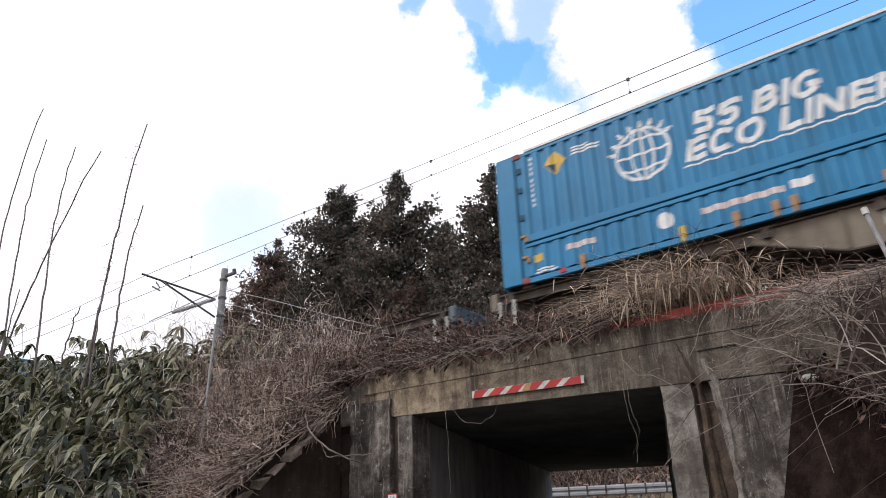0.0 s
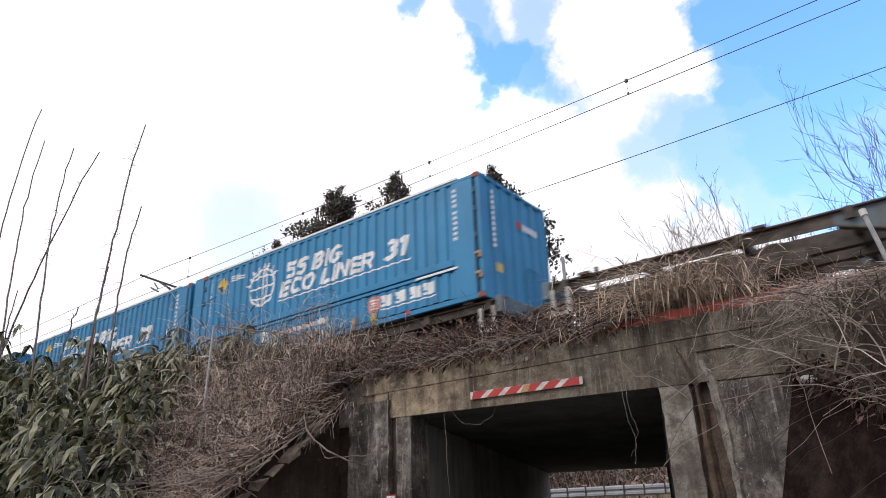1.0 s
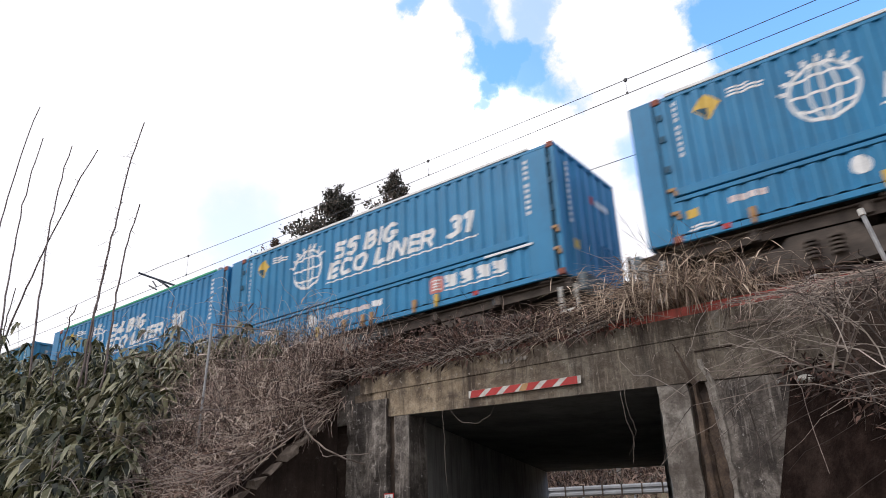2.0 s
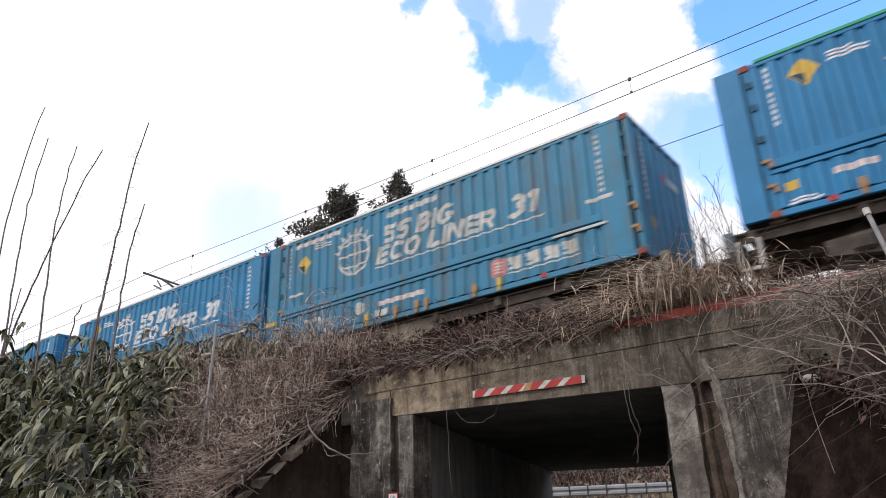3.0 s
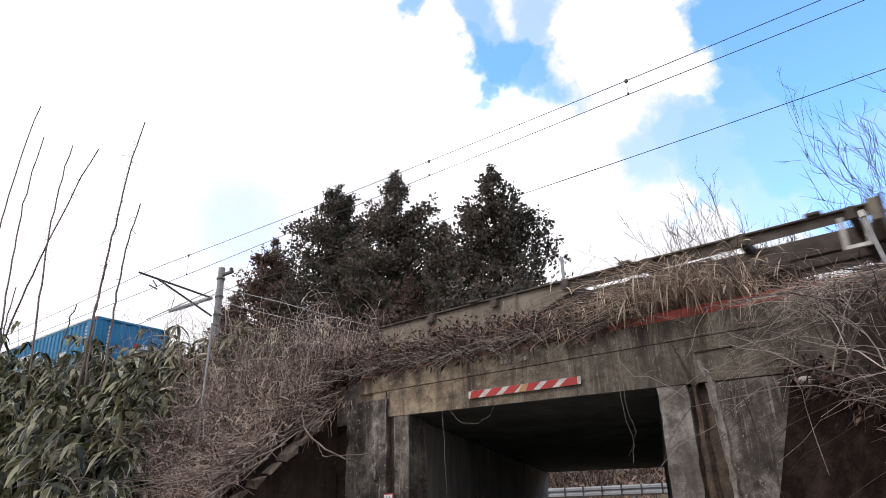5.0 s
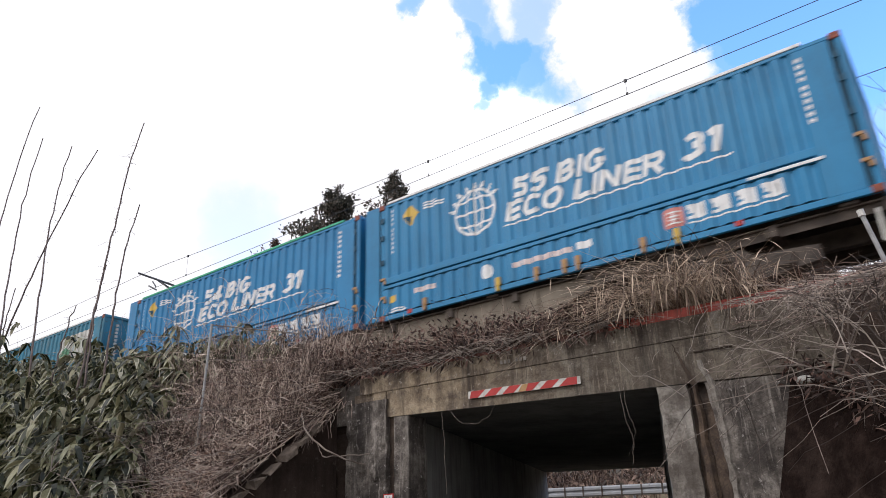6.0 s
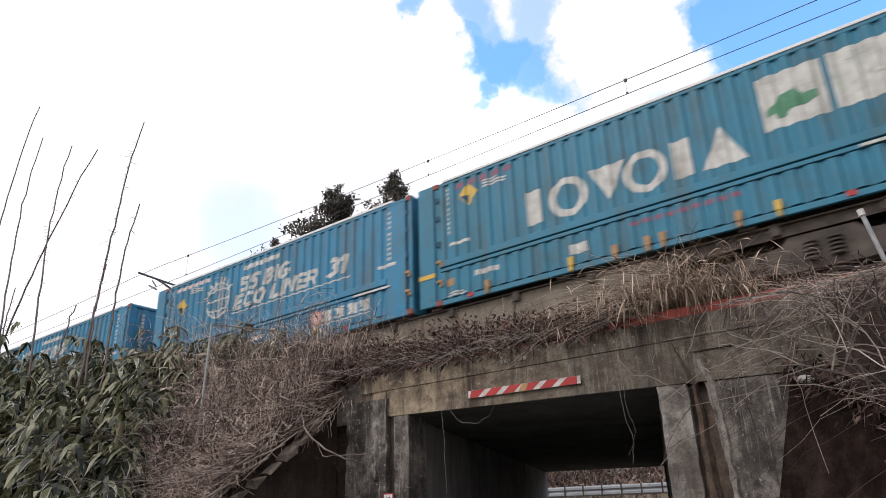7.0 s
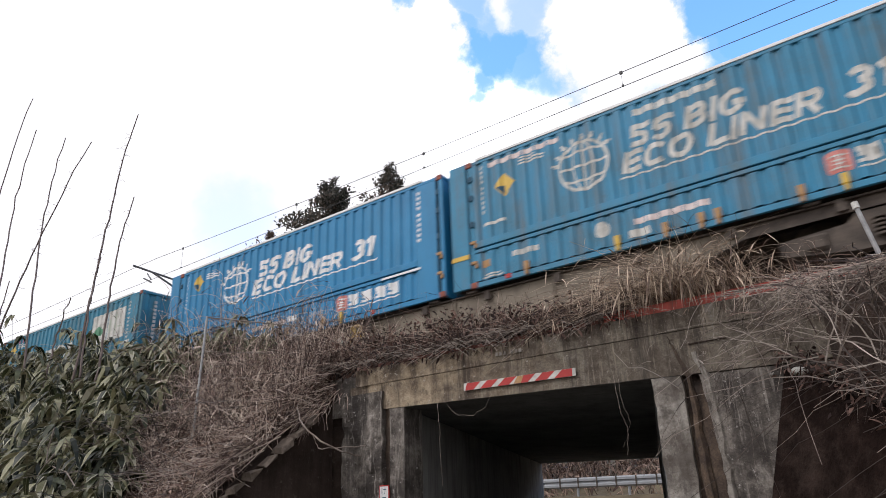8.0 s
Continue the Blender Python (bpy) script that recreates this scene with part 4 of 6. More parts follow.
    mark("small_writing", bars([(o + 1.58, o + 1.92, 2.28, 2.31), (o + 1.60, o + 2.12, 2.22, 2.255), (o + 1.58, o + 2.10, 2.16, 2.195)]), white, "rows of small white writing")
    if style == "motor":
        # a row of plain white shapes and two printed panels
        for pts in ([(o + 2.53, 1.06), (o + 2.83, 1.06), (o + 2.83, 1.72), (o + 2.53, 1.72)], [(o + 3.78, 1.72), (o + 4.12, 1.08), (o + 4.46, 1.72)],
                    [(o + 5.24, 1.06), (o + 5.54, 1.06), (o + 5.54, 1.72), (o + 5.24, 1.72)], [(o + 5.68, 1.06), (o + 6.36, 1.06), (o + 6.02, 1.72)]):
            mark("emblem_shape", flat(bmesh.new(), pts), WHITE_GRIMY, "big plain white shape")
        for cx in (o + 3.36, o + 4.77):
            mark("emblem_shape", ring(bmesh.new(), cx, 1.39, 0.31, 0.31, 0.13), WHITE_GRIMY, "big plain white ring")
        for x0 in (o + 6.65, o + 7.64):
            mark("picture_panel", bars([(x0, x0 + 0.90, 1.36, 2.27)]), WHITE_GRIMY, "off-white printed panel")
        q = o - 0.40
        bm = flat(bmesh.new(), [(q + 7.12, 1.60), (q + 7.24, 1.60), (q + 7.26, 1.50), (q + 7.38, 1.52), (q + 7.40, 1.60), (q + 7.72, 1.62), (q + 7.84, 1.66), (q + 7.84, 1.78), (q + 7.66, 1.80), (q + 7.56, 1.90), (q + 7.34, 1.90), (q + 7.26, 1.76), (q + 7.12, 1.70)])
        part("printed_picture", lay_on_side(bm, 0.008), GREEN_DRAW, root, "green printed picture")
        bm = bars([(q + 8.10, q + 8.16, 1.6, 2.0), (q + 8.25, q + 8.6, 2.05, 2.08), (q + 8.4, q + 8.44, 1.55, 2.2), (q + 8.55, q + 8.8, 1.7, 1.74)])
        part("printed_picture", lay_on_side(bm, 0.008), PALE_DRAW, root, "faint printed lines")
        mark("faded_writing", bars([(o + 0.95 + k * 0.28, o + 1.15 + k * 0.28, 2.32, 2.44) for k in range(5)]), RED_FADED, "faded red writing")
        mark("faded_writing", bars([(o + 4.4 + k * 0.2, o + 4.54 + k * 0.2, 0.50, 0.58) for k in range(9)]), RED_FADED, "faded red writing")
    else:
        mark("globe_emblem", globe(o + 2.86, 1.72, 0.46), white, "white globe emblem")
        tagged(mark("spark_fan", sparks(o + 2.86, 1.72, 0.46), white), kind="stuff")
        mark("lettering", block_words("54" if style == "green" else "55", o + 3.66, 1.71, 0.40, 1.30), white, "bold slanted white lettering")
        mark("lettering", block_words("BIG", o + 4.62, 1.71, 0.40, 1.24), white, "bold slanted white lettering")
        mark("lettering", block_words("ECO", o + 3.52, 1.29, 0.38, 1.34), white, "bold slanted white lettering")
        mark("lettering", block_words("LINER", o + 4.92, 1.29, 0.38, 1.34), white, "bold slanted white lettering")
        mark("lettering", block_words("31", o + 6.81, 1.33, 0.44, 1.22), white, "bold slanted white lettering")
        mark("underline", bars([(o + 3.48, o + 7.62, 1.205, 1.235)]), white)
        # company panel: a red badge and four white blocks over a line
        mark("badge", flat(bmesh.new(), [(o + 6.45, 0.29), (o + 6.70, 0.29), (o + 6.74, 0.33), (o + 6.74, 0.58), (o + 6.70, 0.62), (o + 6.45, 0.62), (o + 6.41, 0.58), (o + 6.41, 0.33)]), RED_BADGE, "faded red badge")
        bm = bars([(o + 6.46, o + 6.69, 0.53, 0.555), (o + 6.50, o + 6.65, 0.46, 0.485), (o + 6.50, o + 6.65, 0.41, 0.43), (o + 6.46, o + 6.69, 0.345, 0.37), (o + 6.565, o + 6.59, 0.375, 0.525)])
        part("badge_emblem", lay_on_side(bm, 0.008), white, root, "white strokes on the badge")
        for k in range(4):
            x = o + 6.80 + k * 0.37
            outline = [(x, 0.35), (x + 0.28, 0.35), (x + 0.28, 0.40), (x + 0.17, 0.40), (x + 0.17, 0.44), (x + 0.27, 0.44), (x + 0.27, 0.49), (x + 0.17, 0.49), (x + 0.17, 0.53),
                       (x + 0.28, 0.53), (x + 0.28, 0.59), (x, 0.59), (x, 0.53), (x + 0.09, 0.53), (x + 0.09, 0.49), (x + 0.02, 0.49), (x + 0.02, 0.44), (x + 0.09, 0.44), (x + 0.09, 0.40), (x, 0.40)]
            mark("panel_mark", flat(bmesh.new(), outline), white, "white block mark")
        mark("panel_line", bars([(o + 6.80, o + 8.22, 0.28, 0.305)]), white)
        mark("round_label", ring(bmesh.new(), o + 3.05, 0.44, 0.065, 0.075, 0.13, 18), white, "round white label")
    part("white_plate", boxed(o + 7.75, o + 8.78, -w - 0.020, -w - 0.011, 0.685, 0.73), white, root, "long white plate")
    mark("small_label", bars([(o + 1.30 + k * 0.14, o + 1.42 + k * 0.14, 0.42, 0.52) for k in range(4)]), PINK_LABEL if not grimy else WHITE_GRIMY, "pale label strip")
    mark("yellow_plate", bars([(o + 0.66, o + 0.84, 0.36, 0.50)]), YELLOW if not grimy else ORANGE, "yellow plate")
    mark("foot_label", bars([(o + 0.66, o + 1.1, 0.15, 0.18), (o + 0.7, o + 1.02, 0.20, 0.23)]), white)
    if style != "motor":
        mark("long_label", bars([(o + 3.62 + k * 0.20, o + 3.80 + k * 0.20, 0.37, 0.47) for k in range(6)]), PINK_LABEL, "long faded label strip")
        mark("white_label", bars([(o + 4.9, o + 5.18, 0.37, 0.50)] if not grimy else [(o + 3.5, o + 3.85, 0.16, 0.29)]), white, "white label")
    else:
        mark("white_label", bars([(o + 3.3, o + 3.62, 0.30, 0.48)]), WHITE_GRIMY, "white label")
    if grimy:
        mark("worn_strip", bars([(o + 0.92 + k * 0.26, o + 1.14 + k * 0.26, 2.34, 2.44) for k in range(6)]), PINK_LABEL, "row of worn pale marks") if style == "grimy" else None
        mark("worn_strip", bars([(o + 3.85 + k * 0.2, o + 4.02 + k * 0.2, 2.28, 2.40) for k in range(7)]), WHITE_GRIMY, "row of worn pale marks") if style == "grimy" else None
        mark("worn_strip", bars([(o + 0.74, o + 1.22, 1.16, 1.22)]), WHITE_GRIMY)
        mark("worn_strip", bars([(HALF - 0.95, HALF - 0.45, 1.14, 1.21)]), WHITE_GRIMY)
        part("corner_band", boxed(-HALF + 0.0, -HALF + 0.39, -w - 0.020, -w - 0.0, 0.60, 0.69), YELLOW, root, "yellow band on the corner panel")
    # markings on the leading end wall
    def end_mark(name, cells, material, label=""):
        bm = bmesh.new()
        for y0, y1, z0, z1 in cells:
            bm.faces.new([bm.verts.new((HALF - 0.014, y, z)) for y, z in ((y0, z0), (y1, z0), (y1, z1), (y0, z1))])
        part(name, bm, material, root, label)
    for k in range(11):
        end_mark("serial_mark", [(-0.85, -0.76, 1.1 + k * 0.115, 1.18 + k * 0.115)], white)
    end_mark("end_plate", [(-0.80, -0.58, 0.62, 0.80)], YELLOW if not grimy else ORANGE, "yellow plate")
    end_mark("end_badge", [(0.06, 0.22, 1.78, 1.95)], RED_PAINT, "small red badge")
    end_mark("end_marks", [(0.28 + k * 0.15, 0.40 + k * 0.15, 1.79, 1.93) for k in range(4)], white, "small white marks")
    part("ladder", rod(rod(rod(bmesh.new(), (HALF + 0.03, 0.3, 0.3), (HALF + 0.03, 0.3, 0.95), 0.012), (HALF + 0.03, 0.7, 0.3), (HALF + 0.03, 0.7, 0.95), 0.012), (HALF + 0.03, 0.3, 0.95), (HALF + 0.03, 0.7, 0.95), 0.012), body, root) if style != "motor" else None
    return root


# ---- the train: flat wagons ----
def hand_wheel(root, x, deck):
    bm = bmesh.new()
    n = 20
    rows = []
    for i in range(n):
        t = 2 * math.pi * i / n
        c = Vector((math.cos(t), 0, math.sin(t)))
        rows.append([bm.verts.new(c * (0.20 + 0.02 * math.cos(a)) + Vector((0, 0.02 * math.sin(a), 0))) for a in (0, 2.1, 4.2)])
    for i in range(n):
        p, q = rows[i], rows[(i + 1) % n]
        for k in range(3):
            bm.faces.new((p[k], p[(k + 1) % 3], q[(k + 1) % 3], q[k]))
    for t in (0.3, 1.87, 3.44, 5.01):
        rod(bm, (0, 0, 0), (0.20 * math.cos(t), 0, 0.20 * math.sin(t)), 0.02, sides=6)
    rod(bm, (0, -0.03, 0), (0, 0.12, 0), 0.045, sides=10)
    bmesh.ops.translate(bm, verts=bm.verts[:], vec=(x, -1.20, deck - 0.30))
    part("hand_wheel", bm, YELLOW, root, "yellow brake hand wheel")


def make_wagon(blue, wheel_x=None):
    paint = WAGON_BLUE if blue else WAGON_GREY
    root = new("flat_wagon")
    tagged(root, "blue-grey steel container flat wagon with fish-belly sills" if blue else "dusty grey steel container flat wagon with fish-belly sills", "wagon", "wagons of the train")
    deck = 1.0
    for s in (-1, 1):
        y = s * 1.07
        out = [(-5.25, deck - 0.07), (-5.25, deck - 0.26), (-4.08, deck - 0.66), (4.08, deck - 0.66), (5.25, deck - 0.26), (5.25, deck - 0.07)]
        part("side_sill", prism(out, y - 0.012, y + 0.012), paint, root)
        for e in (-1, 1):
            out = [(e * 5.252, deck - 0.07), (e * 5.252, deck - 0.26), (e * 9.75, deck - 0.20), (e * 9.75, deck - 0.07)]
            part("end_sill", prism(out, y - 0.010, y + 0.010), RUNNING, root, "dark steel end sill")
        part("top_flange", boxed(-9.8, 9.8, y - 0.07, y + 0.07, deck - 0.075, deck - 0.045, bevel=0.006), RUNNING, root, "dark steel flange")
        bm = bmesh.new()
        box(bm, -4.08, 4.08, y - 0.08, y + 0.08, deck - 0.685, deck - 0.662)
        for e in (-1, 1):
            b2 = prism([(e * 4.08, deck - 0.685), (e * 5.25, deck - 0.285), (e * 5.25, deck - 0.262), (e * 4.08, deck - 0.662)], y - 0.08, y + 0.08)
            me = bpy.data.meshes.new("t")
            b2.to_mesh(me)
            bm.from_mesh(me)
            b2.free()
            bpy.data.meshes.remove(me)
        part("bottom_flange", bm, RUNNING, root, "dark steel flange")
        for x in (-7.9, -4.08, -2.1, 0.0, 2.1, 4.08, 7.9):
            part("stiffener", boxed(x - 0.012, x + 0.012, y - 0.06 if s < 0 else y + 0.0, y + 0.0 if s < 0 else y + 0.06, deck - (0.63 if abs(x) < 5 else 0.2), deck - 0.08), paint, root)
        part("stencil_plate", boxed(-3.6, -2.75, y - 0.018 if s < 0 else y + 0.012, y - 0.012 if s < 0 else y + 0.018, deck - 0.42, deck - 0.22), WHITE_GRIMY if blue else PALE_DRAW, root, "faded white stencil plate")
        for x in (-9.0, -6.2, -3.2, -0.45, 0.45, 3.2, 6.2, 9.0):
            part("container_bracket", boxed(x - 0.11, x + 0.11, y - 0.12, y + 0.12, deck - 0.05, deck - 0.002, bevel=0.01), RUNNING, root, "brown container bracket")
    # frame between the sills
    for y in (-0.28, 0.28):
        part("centre_beam", boxed(-9.75, 9.75, y - 0.07, y + 0.07, deck - 0.34, deck - 0.06), RUNNING, root)
    for x in np.arange(-9.4, 9.5, 1.45):
        part("cross_beam", boxed(x - 0.06, x + 0.06, -1.16, 1.16, deck - 0.22, deck - 0.045), RUNNING, root)
    for e in (-1, 1):
        part("end_beam", boxed(e * 9.72 - 0.07, e * 9.72 + 0.07, -1.22, 1.22, deck - 0.34, deck - 0.02, bevel=0.012), paint, root)
        bm = boxed(e * 9.8 - 0.02 if e > 0 else -10.2, 10.2 if e > 0 else -9.78, -0.09, 0.09, deck - 0.27, deck - 0.06, bevel=0.02)
        box(bm, e * 10.05 - 0.13, e * 10.05 + 0.13, -0.16, 0.14, deck - 0.32, deck - 0.02, bevel=0.03)
        part("coupler", bm, RUNNING, root, "brown automatic coupler")
        for y in (-0.95, 0.95):
            bm = bmesh.new()
            x0, x1 = e * 9.45 - 0.17, e * 9.45 + 0.17
            box(bm, x0, x0 + 0.05, y - 0.025, y + 0.025, deck - 0.62, deck - 0.2)
            box(bm, x1 - 0.05, x1, y - 0.025, y + 0.025, deck - 0.62, deck - 0.2)
            box(bm, x0, x1, y - 0.025, y + 0.025, deck - 0.66, deck - 0.61)
            for v in bm.verts:
                v.co.y += (-0.26 if y < 0 else 0.26)
            part("step", bm, WHITE_GRIMY, root, "white-painted step iron")
        bm = rod(bmesh.new(), (e * 9.72, 0.95, deck - 0.1), (e * 9.72, 0.95, deck + 0.85), 0.04, sides=6)
        part("stanchion", bm, RUNNING, root, "rusty end stanchion")
        # bogie
        c = e * 7.1
        for y in (-0.98, 0.98):
            out = [(c - 1.42, 0.34), (c - 1.42, 0.56), (c - 0.55, 0.62), (c - 0.42, 0.74), (c + 0.42, 0.74), (c + 0.55, 0.62), (c + 1.42, 0.56), (c + 1.42, 0.34), (c + 0.5, 0.22), (c - 0.5, 0.22)]
            bogie = part("bogie_frame", prism(out, y - 0.08, y + 0.08), RUNNING, root, "brown cast bogie side frame")
            for x in (c - 0.16, c + 0.16):
                bm = bmesh.new()
                for k in range(5):
                    ring_z = 0.34 + k * 0.06
                    rod(bm, (x, y - (0.11 if y < 0 else -0.11), ring_z), (x, y - (0.11 if y < 0 else -0.11), ring_z + 0.03), 0.09, sides=10)
                part("spring", bm, RUNNING, bogie)
            for x in (c - 0.95, c + 0.95):
                bm = boxed(x - 0.15, x + 0.15, y - 0.15, y + 0.15, 0.32, 0.56, bevel=0.04)
                part("axle_box", bm, RUNNING, bogie)
        for x in (c - 0.95, c + 0.95):
            for y in (-0.60, 0.60):
                bm = rod(bmesh.new(), (x, y - 0.06, 0.43), (x, y + 0.06, 0.43), 0.43, sides=28)
                rod(bm, (x, y * 0.9 - 0.02, 0.43), (x, y * 0.9 + 0.02, 0.43), 0.46, sides=28)
                part("wheel", bm, RUNNING, root, "dusty brown steel wheel")
            part("axle", rod(bmesh.new(), (x, -0.9, 0.43), (x, 0.9, 0.43), 0.08, sides=10), RUNNING, root)
    # hand wheel and brake gear
    if wheel_x is not None:
        hand_wheel(root, wheel_x, deck)
    part("air_tank", rod(bmesh.new(), (1.0, 0.2, 0.42), (2.4, 0.2, 0.42), 0.19, sides=14), RUNNING, root)
    part("brake_cylinder", rod(bmesh.new(), (-1.9, -0.3, 0.45), (-1.2, -0.3, 0.45), 0.16, sides=14), RUNNING, root)
    return root


SPEED, PITCH, FIRST = 21.633, 20.4, -37.62
# how far ahead of the steady speed the train runs
AHEAD = ((0.0, 0.0), (1.5, 0.0), (2.8, 0.48), (3.0, 0.44), (3.2, 0.75), (3.5, 1.1), (4.0, 1.05), (4.5, 1.0), (4.7, 1.0), (5.8, 0.2), (6.0, 0.1), (6.5, 0.1), (7.0, 0.34), (7.2, 0.3), (7.5, 0.14), (8.0, 0.03))
# wagon, leading container, trailing container
CONSIST = ((-2, "grey", "plain", "plain"), (-1, "blue", None, None), (0, "blue", "plain", "plain"), (1, "blue", "plain", "green"), (2, "grey", "grimy", "plain"),
           (3, "grey", "plain", "plain"), (4, "grey", None, None), (5, "grey", "plain", "green"), (6, "grey", "motor", "grimy"), (7, "braked", "grimy", "plain"),
           (8, "grey", "motor", "plain"))
RIDERS = []


def build_train():
    made = {}

    def take(key, maker):
        if key not in made:
            made[key] = maker()
            return made[key]
        return copy_thing(made[key], Matrix.Identity(4))

    for k, paint, lead, tail in CONSIST:
        x = FIRST - PITCH * k - 0.08
        RIDERS.append((take(paint, lambda: make_wagon(paint == "blue", {"blue": -1.8, "braked": -2.5}.get(paint))), x, RAIL_TOP))
        for style, dx in ((lead, 0.09 + HALF), (tail, -0.09 - HALF)):
            if style:
                RIDERS.append((take(style, lambda: make_container(style)), x + dx, RAIL_TOP + 1.0))


build_train()


# ---- overhead line ----
def polyline(name, pts, r, material, parent=None, label="", sides=5):
    p = np.array(pts, float)[None]
    v, f = tubes(p, np.full(p.shape[:2], r), sides)
    return from_arrays(name, v, f, material, parent, label)


def overhead_line():
    span = 33.4

    def hang(x, low, rise):
        """Height of a wire that hangs from mast to mast."""
        u = ((x + 20.7) % span) / span * 2 - 1
        return low + rise * u * u

    contact = lambda x: 9.21 - 0.0095 * max(0.0, min(-4.0 - x, 14.0))
    for name, y, z, r, label in (("messenger_wire", TRACK_Y, lambda x: hang(x, 9.525, 0.26), 0.0075, "dark upper overhead wire along the track"),
                                 ("contact_wire", TRACK_Y, contact, 0.0075, "dark contact wire over the track"),
                                 ("feeder_wire", 14.3, lambda x: hang(x, 9.53, 0.31), 0.009, "dark feeder wire beyond the track")):
        ob = polyline(name, [(x, y, z(x)) for x in np.linspace(-140, 60, 121)], r, WIRE)
        tagged(ob, label, "overhead wire")
    for x in (-18.57, -13.33, -8.93, -3.99):
        top, low = hang(x, 9.525, 0.26), contact(x)
        bm = rod(bmesh.new(), (x, TRACK_Y, low), (x, TRACK_Y, top), 0.003, sides=5)
        box(bm, x - 0.03, x + 0.03, TRACK_Y - 0.02, TRACK_Y + 0.02, top - 0.04, top + 0.03, bevel=0.008)
        box(bm, x - 0.02, x + 0.02, TRACK_Y - 0.015, TRACK_Y + 0.015, low - 0.01, low + 0.04, bevel=0.006)
        tagged(part("dropper", bm, WIRE), "thin hanger wire with dark clamps on the overhead line", "wire hanger", "hangers of the overhead line")
    mast = new("overhead_mast")
    tagged(mast, "grey overhead-line mast with bracket arms beyond the track", "mast")
    mx, my, mz = -20.75, 14.0, TOP - 0.15
    bm = rod(bmesh.new(), (0, 0, 0), (0.1, 0, 6.75), 0.145, 0.115, 14)
    part("pole", bm, POLE_GREY, mast)
    bm = bmesh.new()
    for z in (4.95, 5.62, 6.3):
        rod(bm, (0.09, 0, z), (0.09, 0, z + 0.07), 0.15, sides=14)
    part("band", bm, MAST_STEEL, mast)

    def arm(name, p, q, r, material, label=""):
        """A tube between two places beside the track."""
        a, b = Vector(p) - Vector((mx, my, mz)), Vector(q) - Vector((mx, my, mz))
        return part(name, rod(bmesh.new(), a, b, r), material, mast, label)

    arm("bracket_tube", (-21.37, 11.3, 9.84), (-20.95, 13.9, 9.46), 0.036, MAST_STEEL, "slender steel bracket tube")
    arm("bracket_tube", (-21.18, 11.9, 9.71), (-20.86, 13.9, 8.77), 0.034, MAST_STEEL, "slender steel bracket tube")
    arm("registration_arm", (-21.12, 11.6, 9.40), (-20.55, 11.55, 9.12), 0.026, MAST_STEEL)
    arm("registration_arm", (-21.2, 11.75, 9.62), (-20.5, 11.5, 9.20), 0.022, MAST_STEEL)
    arm("stay_wire", (-21.6, 11.9, 8.35), (-20.9, 13.9, 9.75), 0.012, WIRE)
    insulator = arm("insulator", (-21.08, 12.4, 8.66), (-20.95, 13.9, 9.46), 0.055, STEEL_GREY, "pale ribbed insulator")
    a, b = Vector((-21.08, 12.4, 8.66)) - Vector((mx, my, mz)), Vector((-20.95, 13.9, 9.46)) - Vector((mx, my, mz))
    bm = bmesh.new()
    for k in range(9):
        q = a.lerp(b, 0.15 + 0.06 * k)
        rod(bm, q, q + (b - a).normalized() * 0.03, 0.08, sides=10)
    part("ribs", bm, PORCELAIN, insulator)
    bm = boxed(0.0, 0.75, -0.05, 0.05, 6.42, 6.50)
    box(bm, 0.62, 0.72, -0.06, 0.06, 6.50, 6.62, bevel=0.02)
    part("crossarm", bm, MAST_STEEL, mast)
    mast.matrix_world = Matrix.Translation((mx, my, mz))
    # cables that run down from the mast along the far side of the track
    for pts in (((-20.7, 9.82), (-17.26, 8.52), (-14.62, 7.45), (-12.6, 6.70), (-7.2, 5.2)), ((-20.7, 9.32), (-18.0, 8.30), (-15.6, 7.44), (-12.0, 6.3), (-7.2, 4.9))):
        tagged(polyline("trackside_cable", [(x, 14.0, z) for x, z in pts], 0.012, STEEL_GREY), "grey stay cable running down from the mast", "cable", "trackside cables")
    bm = rod(bmesh.new(), (-7.2, 14.2, TOP), (-7.2, 14.2, 7.5), 0.05, 0.04, 8)
    tagged(part("track_post", bm, STEEL_GREY), "thin grey trackside post", "post")


overhead_line()


